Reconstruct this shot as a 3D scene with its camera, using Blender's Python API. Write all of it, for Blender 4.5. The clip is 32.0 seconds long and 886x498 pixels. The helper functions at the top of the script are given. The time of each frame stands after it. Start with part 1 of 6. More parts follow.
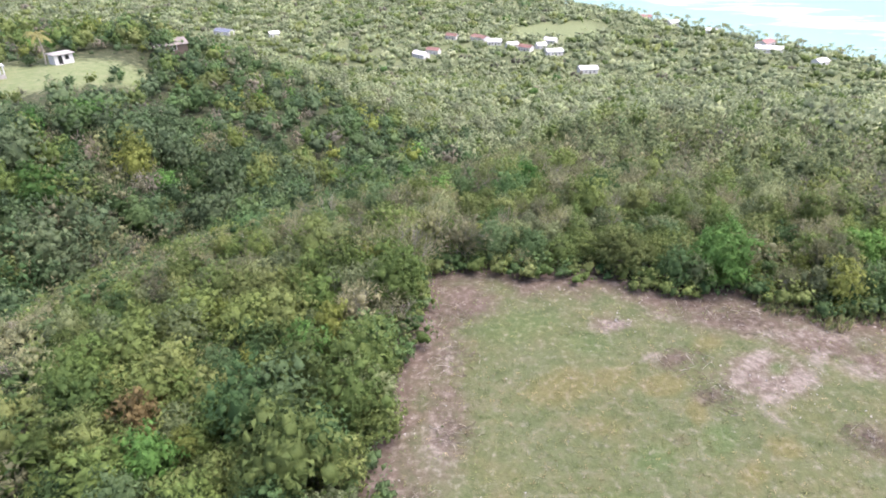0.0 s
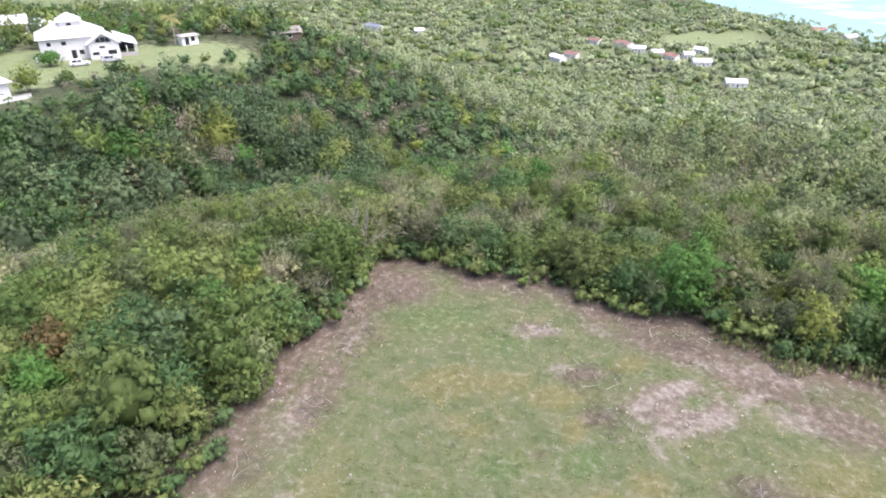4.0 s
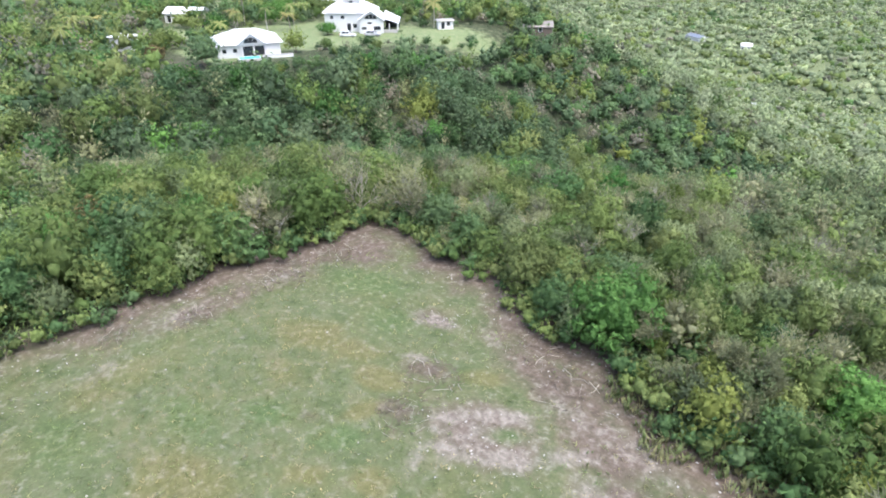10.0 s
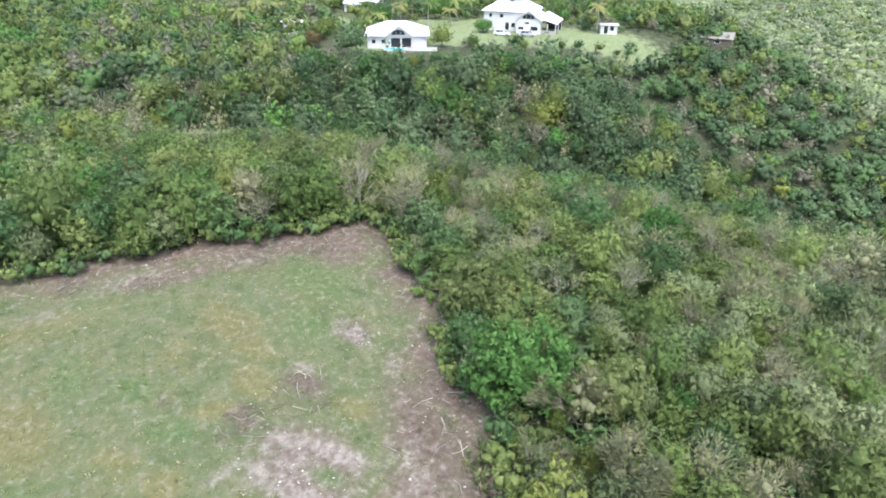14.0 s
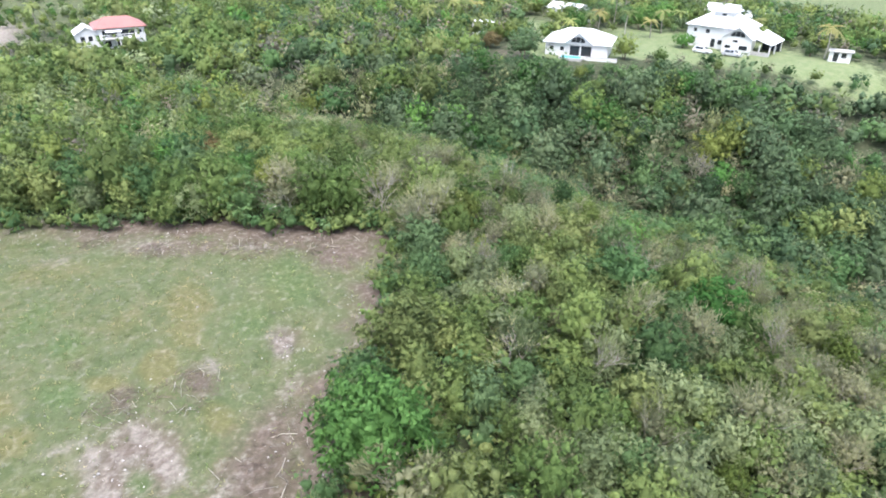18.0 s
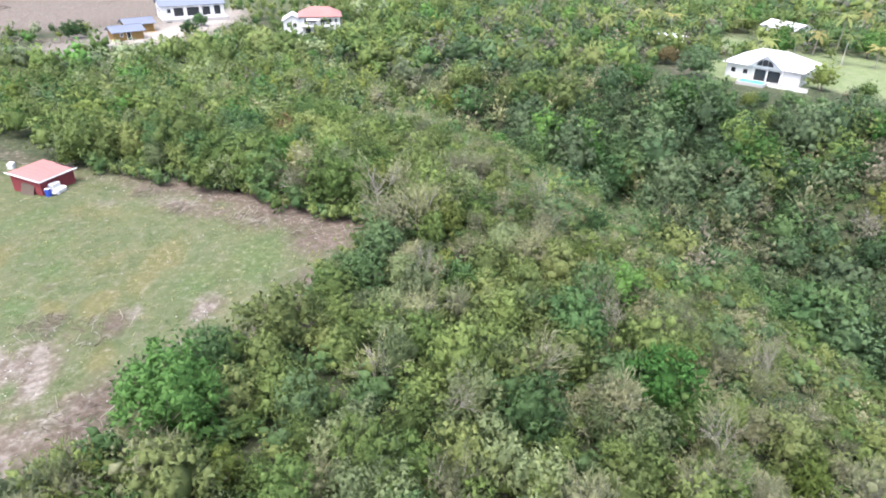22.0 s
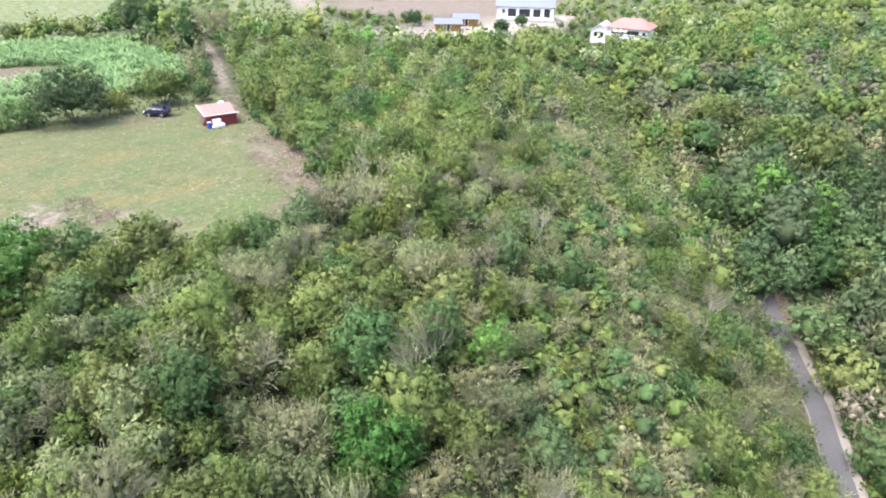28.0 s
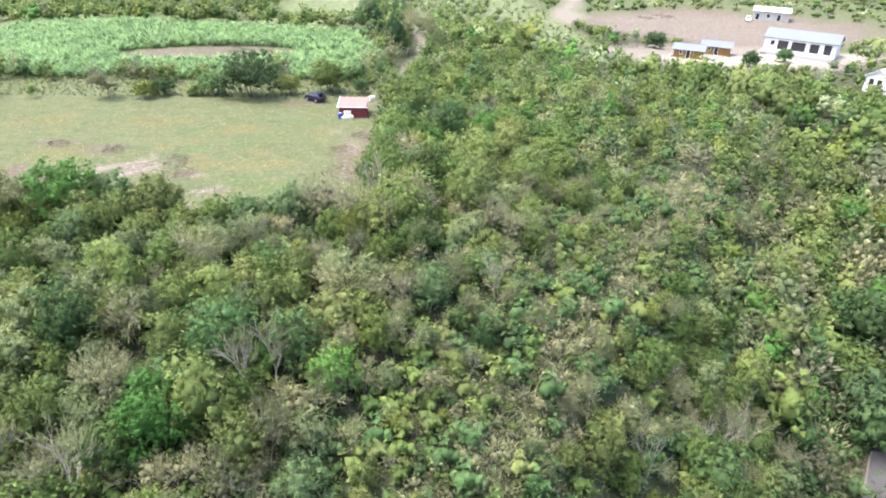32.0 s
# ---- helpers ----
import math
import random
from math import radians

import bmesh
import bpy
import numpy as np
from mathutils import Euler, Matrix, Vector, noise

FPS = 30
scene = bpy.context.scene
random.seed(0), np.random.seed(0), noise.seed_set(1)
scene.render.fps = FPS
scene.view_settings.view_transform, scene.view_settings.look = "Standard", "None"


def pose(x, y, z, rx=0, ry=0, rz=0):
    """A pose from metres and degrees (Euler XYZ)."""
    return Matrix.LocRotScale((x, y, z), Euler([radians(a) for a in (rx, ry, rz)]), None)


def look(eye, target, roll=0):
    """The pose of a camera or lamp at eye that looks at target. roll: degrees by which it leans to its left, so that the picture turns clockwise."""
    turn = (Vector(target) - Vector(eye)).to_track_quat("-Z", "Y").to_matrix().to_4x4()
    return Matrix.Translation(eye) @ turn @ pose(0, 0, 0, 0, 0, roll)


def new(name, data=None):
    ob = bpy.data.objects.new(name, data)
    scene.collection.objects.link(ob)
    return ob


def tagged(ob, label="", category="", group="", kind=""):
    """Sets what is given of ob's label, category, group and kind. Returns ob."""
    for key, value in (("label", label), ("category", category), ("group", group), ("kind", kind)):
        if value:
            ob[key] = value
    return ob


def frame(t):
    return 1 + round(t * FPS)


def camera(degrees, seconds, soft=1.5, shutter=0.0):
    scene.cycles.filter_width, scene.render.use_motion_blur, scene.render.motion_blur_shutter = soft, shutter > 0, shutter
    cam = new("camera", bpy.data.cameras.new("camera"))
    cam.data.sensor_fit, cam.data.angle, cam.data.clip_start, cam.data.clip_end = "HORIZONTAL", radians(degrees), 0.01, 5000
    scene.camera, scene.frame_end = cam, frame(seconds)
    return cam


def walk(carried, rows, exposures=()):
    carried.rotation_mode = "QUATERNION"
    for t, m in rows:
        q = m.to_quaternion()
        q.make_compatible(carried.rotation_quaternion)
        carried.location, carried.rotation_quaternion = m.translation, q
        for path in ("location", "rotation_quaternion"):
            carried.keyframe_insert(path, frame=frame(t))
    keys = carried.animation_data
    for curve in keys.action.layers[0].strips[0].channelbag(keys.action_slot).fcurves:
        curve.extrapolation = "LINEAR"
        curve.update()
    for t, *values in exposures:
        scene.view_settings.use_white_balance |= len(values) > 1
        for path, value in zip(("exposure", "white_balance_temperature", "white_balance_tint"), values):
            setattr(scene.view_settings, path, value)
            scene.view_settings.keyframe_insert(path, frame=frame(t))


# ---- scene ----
cam = camera(71.0, 32.0, 1.9)
METRES, EYE, TILT, LEAN, TURN = 160.0, 30.0, -30.0, -1.0, 0.0
PATH = [
    (0, (0.648, -0.303, 29.971), (0.637, 1.436, 28.983), 0.4),
    (0.5, (1.731, -0.267, 29.93), (1.713, 1.472, 28.941), 0.3),
    (1, (3.242, -0.128, 29.811), (3.204, 1.61, 28.822), 0.2),
    (1.5, (5.046, -0.2, 29.709), (4.973, 1.538, 28.722), 0.1),
    (2, (7.115, -0.157, 29.619), (6.989, 1.578, 28.632), 0.2),
    (2.5, (9.39, -0.013, 29.385), (9.194, 1.716, 28.399), 0.1),
    (3, (11.779, 0.351, 29.174), (11.508, 2.07, 28.189), 0.1),
    (3.5, (14.102, 0.959, 28.964), (13.751, 2.665, 27.979), 0.2),
    (5.5, (24.383, 2.751, 28.502), (23.708, 4.358, 27.52), 0.2),
    (6, (26.762, 3.553, 28.361), (26.011, 5.125, 27.38), 0.2),
    (6.5, (28.819, 4.524, 28.225), (27.994, 6.059, 27.243), 0.2),
    (7, (30.814, 5.595, 28.016), (29.917, 7.09, 27.037), 0.2),
    (7.5, (32.735, 6.698, 27.938), (31.774, 8.153, 26.959), 0.3),
    (8, (34.439, 7.919, 27.686), (33.421, 9.337, 26.708), 0.4),
    (8.5, (36.05, 9.224, 27.487), (34.984, 10.605, 26.509), 0.4),
    (9, (37.671, 10.654, 27.327), (36.552, 11.993, 26.349), 0.4),
    (9.5, (39.168, 12.22, 27.143), (37.997, 13.514, 26.166), 0.3),
    (10, (40.594, 13.966, 26.945), (39.376, 15.216, 25.969), 0.2),
    (10.5, (41.786, 15.777, 26.677), (40.524, 16.984, 25.702), 0.3),
    (11, (42.912, 17.619, 26.543), (41.61, 18.782, 25.567), 0.4),
    (11.5, (43.967, 19.59, 26.374), (42.615, 20.695, 25.399), 0.3),
    (12, (44.89, 21.642, 26.205), (43.49, 22.684, 25.229), 0.4),
    (12.5, (45.784, 23.664, 26.119), (44.342, 24.648, 25.144), 0.5),
    (13, (46.541, 25.933, 25.954), (45.054, 26.849, 24.98), 0.3),
    (13.5, (47.076, 28.234, 25.903), (45.55, 29.081, 24.926), 0.3),
    (14, (47.516, 30.598, 25.756), (45.952, 31.377, 24.782), 0.3),
    (14.5, (47.875, 32.924, 25.694), (46.279, 33.638, 24.721), 0.3),
    (16.5, (47.846, 41.732, 25.22), (46.143, 42.129, 24.249), 0.6),
    (17, (47.736, 43.76, 25.112), (46.014, 44.074, 24.144), 0.8),
    (17.5, (47.465, 46.061, 25.115), (45.73, 46.285, 24.146), 0.8),
    (18, (47.281, 48.243, 25.184), (45.538, 48.384, 24.213), 0.8),
    (18.5, (47.111, 50.502, 25.195), (45.364, 50.566, 24.224), 0.8),
    (19, (46.8, 52.894, 25.122), (45.051, 52.881, 24.152), 0.7),
    (19.5, (46.459, 55.193, 25.039), (44.712, 55.092, 24.071), 0.9),
    (20, (46.016, 57.541, 24.959), (44.275, 57.356, 23.99), 0.8),
    (20.5, (45.454, 59.867, 24.894), (43.724, 59.604, 23.927), 0.8),
    (21, (44.888, 62.259, 24.914), (43.172, 61.913, 23.947), 1.0),
    (21.5, (44.191, 64.707, 24.917), (42.495, 64.275, 23.949), 1.0),
    (22, (43.494, 67.112, 24.938), (41.822, 66.592, 23.971), 1.1),
    (22.5, (42.626, 69.493, 24.89), (40.98, 68.892, 23.925), 1.1),
    (23, (41.609, 71.877, 24.892), (39.994, 71.2, 23.926), 1.2),
    (23.5, (40.427, 74.309, 24.955), (38.853, 73.543, 23.989), 1.2),
    (24, (38.89, 76.754, 24.833), (37.36, 75.902, 23.867), 1.0),
    (24.5, (37.27, 78.936, 24.694), (35.79, 77.999, 23.729), 1.0),
    (25, (35.479, 81.351, 24.696), (34.054, 80.333, 23.731), 0.9),
    (25.5, (33.615, 83.625, 24.577), (32.246, 82.53, 23.614), 0.9),
    (26, (31.353, 85.868, 24.39), (30.052, 84.691, 23.43), 0.8),
    (26.5, (29.074, 88.087, 24.358), (27.841, 86.838, 23.399), 0.9),
    (28.5, (18.558, 94.891, 23.882), (17.638, 93.389, 22.935), 1.1),
    (29, (15.584, 96.384, 24.028), (14.755, 94.828, 23.084), 1.2),
    (29.5, (12.621, 97.713, 24.356), (11.887, 96.111, 23.409), 1.3),
    (30, (9.514, 98.62, 24.545), (8.876, 96.978, 23.598), 1.5),
    (30.5, (6.351, 99.399, 24.691), (5.819, 97.72, 23.746), 1.5),
    (31, (3.149, 99.907, 24.775), (2.727, 98.196, 23.83), 1.6),
    (31.5, (-0.105, 100.252, 25.041), (-0.412, 98.518, 24.094), 1.9),
    (32, (-3.297, 100.347, 25.344), (-3.49, 98.598, 24.393), 2.1),
]
walk(cam, [(t, look(eye, target, roll)) for t, eye, target, roll in PATH], [(0.0, 1.68, 6450, 24), (3.0, 1.65, 6400, 22), (6.0, 1.62, 6200, 16), (12.0, 1.68, 6000, 11), (17.0, 1.76, 6050, 11), (22.0, 1.9, 6200, 14), (26.0, 2.08, 6300, 14), (29.0, 2.17, 6450, 13), (32.0, 2.23, 6500, 12)])

# ---- world, sun and exposure ----
world = bpy.data.worlds.new("overcast_sky")
world.use_nodes = True
scene.world = world
wn = world.node_tree.nodes
sky = wn.new("ShaderNodeTexSky")
sky.sky_type, sky.sun_disc = "NISHITA", False
sky.sun_elevation, sky.sun_rotation = radians(68), radians(100)
sky.air_density, sky.dust_density, sky.ozone_density = 0.9, 4.5, 1.0
wn["Background"].inputs["Strength"].default_value = 0.15
world.node_tree.links.new(sky.outputs["Color"], wn["Background"].inputs["Color"])

sun = new("sun", bpy.data.lights.new("sun", "SUN"))
sun.data.energy, sun.data.angle, sun.data.color = 1.25, radians(50), (1.0, 0.98, 0.95)
sun.matrix_world = look((0, 0, 0), (math.sin(radians(100)) * -0.375, math.cos(radians(100)) * -0.375, -0.927))

# ---- shape of the land ----
SEA = -90.0


def sst(a, b, v):
    u = np.clip((v - a) / (b - a), 0, 1)
    return u * u * (3 - 2 * u)


def smax(a, b, k):
    h = np.clip(0.5 + 0.5 * (a - b) / k, 0, 1)
    return b + (a - b) * h + k * h * (1 - h)


def seaward(x, y):
    """Metres beyond the shore line."""
    return ((x - 222) * 252 + (y - 795) * 150) / 293.3


def lumps(x, y, size, seed=0.0):
    """Soft rolling noise from a few sines, -1 to 1."""
    u, v = x / size + seed, y / size - seed
    return (np.sin(u + 1.7 * np.sin(v * 0.7)) + np.sin(v * 1.3 + 1.1 * np.sin(u * 0.9 + 2)) + np.sin((u + v) * 0.8 + 4)) / 3


def land(x, y):
    """Height of the ground: the plateau with the field, the hill of the villas and the ravine between them."""
    x, y = np.asarray(x, float), np.asarray(y, float)
    down = np.maximum((y - 55) * 0.63 - (x + 23) * 0.777, 0)
    north = np.maximum(y - 46, 0)
    a = -0.16 * north * np.clip(north / 25, 0, 1) - 0.075 * np.maximum(x - 55, 0) - 0.72 * down * np.clip(down / 7, 0, 1) - 0.065 * np.maximum(-8 - x, 0)
    a = a - 0.11 * np.maximum(x + 20, 0) * sst(120, 420, y)
    a = a - 0.58 * np.exp(-((x / 12) ** 2) - ((y - 9) / 9) ** 2)
    d = np.hypot(np.maximum(x + 84, 0), 0.95 * np.maximum(y - 180, 0))
    b = -5.4 - 0.42 * d * np.clip(d / 12, 0, 1)
    c = -20.5 - 0.165 * np.maximum(y - 75, 0) + 0.14 * np.clip(72 - y, 0, 115) - 0.03 * np.maximum(x, 0)
    z = smax(smax(a, b, 3.0), c, 3.0)
    far = sst(140, 400, np.hypot(x, y - 40))
    z = z + far * 5 * lumps(x, y, 60) + far * 10 * lumps(x, y, 190, 3)
    z = smax(z, np.full_like(z, SEA + 3.5), 6.0)
    s = seaward(x, y)
    return z * (1 - sst(-60, 25, s)) + (SEA - 6) * sst(-60, 25, s)


# west, north and south edges of the open field
def north_edge(x):
    return 47.2 + 1.1 * np.exp(-((x - 7) / 5.5) ** 2) - 0.02 * (x + 2) - 0.0042 * np.maximum(x - 2, 0) ** 2 + 0.9 * np.sin(x * 0.55) + 0.5 * np.sin(x * 1.3 + 1)


def west_edge(y):
    return -3.9 + 2.2 * sst(24, 42, y) + 0.5 * np.sin(y * 0.33 + 0.6) + 0.35 * np.sin(y * 0.9)


def inside_field(x, y):
    """Metres inside the open field, negative outside."""
    return np.minimum(np.minimum(north_edge(np.maximum(x, -2)) - y, x - west_edge(y)), y - (5.0 + 0.03 * (x - 5)))


# the lane at the bottom of the ravine, the farm track and the gravel road
LANE = [(-60, 52), (-54, 58), (-45.5, 67.5), (-39, 75), (-31, 82), (-25, 87.5), (-16, 96), (-6, 107)]
TRACK = [(-1.5, 12), (-4, 4), (-5.5, -5), (-8, -16), (-11, -28), (-13, -42), (-12, -60), (-4, -78), (8, -112)]
GRAVEL = [(-84, -220), (-82, -170), (-70, -128), (-62, -104), (-58, -92)]
DRIVE = [(-128, 72), (-136, 84), (-150, 92), (-158, 112), (-176, 128), (-200, 150)]


def way_off(x, y, line):
    """Distance to a bent line."""
    best = np.full(np.shape(x), 1e9)
    for (ax, ay), (bx, by) in zip(line, line[1:]):
        u = np.clip(((x - ax) * (bx - ax) + (y - ay) * (by - ay)) / ((bx - ax) ** 2 + (by - ay) ** 2), 0, 1)
        best = np.minimum(best, np.hypot(x - ax - u * (bx - ax), y - ay - u * (by - ay)))
    return best


def spot(x, y, cx, cy, rx, ry, turn=0.0):
    """1 in the middle of an ellipse, 0 at its edge, negative outside."""
    c, s = math.cos(radians(turn)), math.sin(radians(turn))
    dx, dy = x - cx, y - cy
    return 1 - np.hypot((dx * c + dy * s) / rx, (dy * c - dx * s) / ry)


def crest_off(x, y):
    """Metres down the ravine side from the crest of the ridge."""
    return (y - 55) * 0.63 - (x + 23) * 0.777


def cane(x, y):
    """Inside the sugar cane field."""
    return np.minimum(np.minimum(x + 3 + 1.5 * np.sin(y * 0.2), -6.5 - y + np.sin(x * 0.3)), np.minimum(y + 52 + 0.2 * x, 100 - x))


def yards(x, y):
    """Mown or bare ground of the houses, the clearing, the tracks and the sown fields: no wood grows there."""
    m = np.maximum(spot(x, y, -99, 87.5, 18, 15, 53), spot(x, y, -106, 125, 26, 18, 45))
    m = np.maximum(m, spot(x, y, -87, 147, 13, 7, 60))
    m = np.maximum(m, np.maximum(spot(x, y, -110, 116, 24, 13, 50), spot(x, y, -88, 132, 16, 6, 60)))
    m = np.maximum(m, spot(x, y, -96, 118, 26, 8, 55))
    m = np.maximum(m, spot(x, y, -134, 92, 18, 8, 40))
    m = np.maximum(m, spot(x, y, -88, -50, 37, 14, 0))
    m = np.maximum(m, spot(x, y, -112, -96, 50, 34, 0))
    m = np.maximum(m, spot(x, y, -111, -17, 10, 7.5, 0))
    m = np.maximum(m, spot(x, y, -126, 72, 5, 4, 0))
    m = np.maximum(m, spot(x, y, 115, 655, 62, 30, 25))
    return m


def open_land(x, y):
    """True where no trees stand."""
    out = inside_field(x, y) > np.where(y > 12, -0.9, 0.2)
    out |= yards(x, y) > 0
    out |= cane(x, y) > 0
    out |= (np.abs(x - 30) < 75) & (y < 6) & (y > -4) & (x > -2)
    hill_side = (y - 60) - (x + 52) > 0
    out |= way_off(x, y, LANE) < np.where(hill_side, np.where(y < 60, 1.2, 2.3), np.where(y < 58, 0.3, np.where(y < 67, 1.0, np.where(y < 74, 1.9, 3.4))))
    out |= (np.abs(crest_off(x, y) - 1.3 + 0.5 * np.sin(y * 0.4)) < 0.9 + 0.5 * np.sin(y * 0.9 + 1)) & (y > 42) & (y < 104)
    out |= way_off(x, y, TRACK) < 2.0
    out |= way_off(x, y, GRAVEL) < 4.5
    out |= way_off(x, y, DRIVE) < 3.0
    out |= seaward(x, y) > -12
    out |= np.hypot(x + 1.8, y - 16.5) < 4.3
    out |= (y < -67) & (y > -180) & (x > -10) & (x < 26)
    return out


# ---- materials ----
def material(name, rough=0.9, spec=0.2):
    m = bpy.data.materials.new(name)
    m.use_nodes = True
    nt = m.node_tree
    p = nt.nodes["Principled BSDF"]
    p.inputs["Roughness"].default_value = rough
    p.inputs["Specular IOR Level"].default_value = spec
    return m, nt, p


def node(nt, kind, **sets):
    n = nt.nodes.new(kind)
    for key, value in sets.items():
        n.inputs[key].default_value = value
    return n


def ramp(nt, fac, stops):
    n = nt.nodes.new("ShaderNodeValToRGB")
    e = n.color_ramp.elements
    while len(e) < len(stops):
        e.new(0.5)
    for el, (at, col) in zip(e, stops):
        el.position, el.color = at, (*col, 1)
    nt.links.new(fac, n.inputs["Fac"])
    return n.outputs["Color"]


def mix(nt, fac, a, b, how="MIX"):
    n = nt.nodes.new("ShaderNodeMix")
    n.data_type, n.blend_type = "RGBA", how
    for sock, val in ((n.inputs[0], fac), (n.inputs[6], a), (n.inputs[7], b)):
        if isinstance(val, (int, float)):
            sock.default_value = val
        elif isinstance(val, tuple):
            sock.default_value = (*val, 1)
        else:
            nt.links.new(val, sock)
    return n.outputs[2]


def maths(nt, op, a, b=0.0, c=0.0):
    n = nt.nodes.new("ShaderNodeMath")
    n.operation = op
    for sock, val in zip(n.inputs, (a, b, c)):
        if isinstance(val, (int, float)):
            sock.default_value = val
        else:
            nt.links.new(val, sock)
    return n.outputs[0]


def grain(nt, size, detail=4.0, rough=0.6, world_space=True):
    """Noise with features of that many metres."""
    n = node(nt, "ShaderNodeTexNoise", Scale=1.0 / size, Detail=detail, Roughness=rough)
    if world_space:
        nt.links.new(nt.nodes.new("ShaderNodeNewGeometry").outputs["Position"], n.inputs["Vector"])
    else:
        nt.links.new(nt.nodes.new("ShaderNodeTexCoord").outputs["Object"], n.inputs["Vector"])
    return n.outputs["Fac"]


def attr(nt, name):
    n = nt.nodes.new("ShaderNodeAttribute")
    n.attribute_name = name
    return n.outputs["Fac"]


def bump(nt, p, height, strength=0.5, distance=0.05):
    b = node(nt, "ShaderNodeBump", Strength=strength, Distance=distance)
    nt.links.new(height, b.inputs["Height"])
    nt.links.new(b.outputs["Normal"], p.inputs["Normal"])


def leaf_material(name, stops, clear=0.25, spec=0.15):
    """Foliage: a hue for each plant, a shade for each leaf clump, and some light through the leaf."""
    m, nt, p = material(name, 0.65, spec)
    own = nt.nodes.new("ShaderNodeObjectInfo").outputs["Random"]
    pick = maths(nt, "FRACT", maths(nt, "ADD", own, attr(nt, "tint")))
    col = ramp(nt, pick, stops)
    isle = nt.nodes.new("ShaderNodeNewGeometry").outputs["Random Per Island"]
    shade = ramp(nt, isle, [(0.0, (0.9, 0.91, 0.89)), (0.5, (1.0, 1.0, 1.0)), (1.0, (1.1, 1.09, 1.06))])
    col = mix(nt, 1.0, col, shade, "MULTIPLY")
    whole = ramp(nt, maths(nt, "FRACT", maths(nt, "MULTIPLY", pick, 7.3)), [(0.0, (0.6, 0.63, 0.6)), (0.5, (0.98, 0.98, 0.98)), (1.0, (1.34, 1.3, 1.24))])
    col = mix(nt, 1.0, col, whole, "MULTIPLY")
    leafy = grain(nt, 0.3, 6.0, 0.75)
    col = mix(nt, 1.0, col, ramp(nt, leafy, [(0.3, (0.74, 0.76, 0.73)), (0.5, (1.0, 1.0, 1.0)), (0.7, (1.22, 1.2, 1.15))]), "MULTIPLY")
    bump(nt, p, leafy, 0.45, 0.1)
    nt.links.new(col, p.inputs["Base Color"])
    t = nt.nodes.new("ShaderNodeBsdfTranslucent")
    nt.links.new(col, t.inputs["Color"])
    s = nt.nodes.new("ShaderNodeMixShader")
    s.inputs[0].default_value = clear
    nt.links.new(p.outputs[0], s.inputs[1])
    nt.links.new(t.outputs[0], s.inputs[2])
    nt.links.new(s.outputs[0], nt.nodes["Material Output"].inputs["Surface"])
    return m


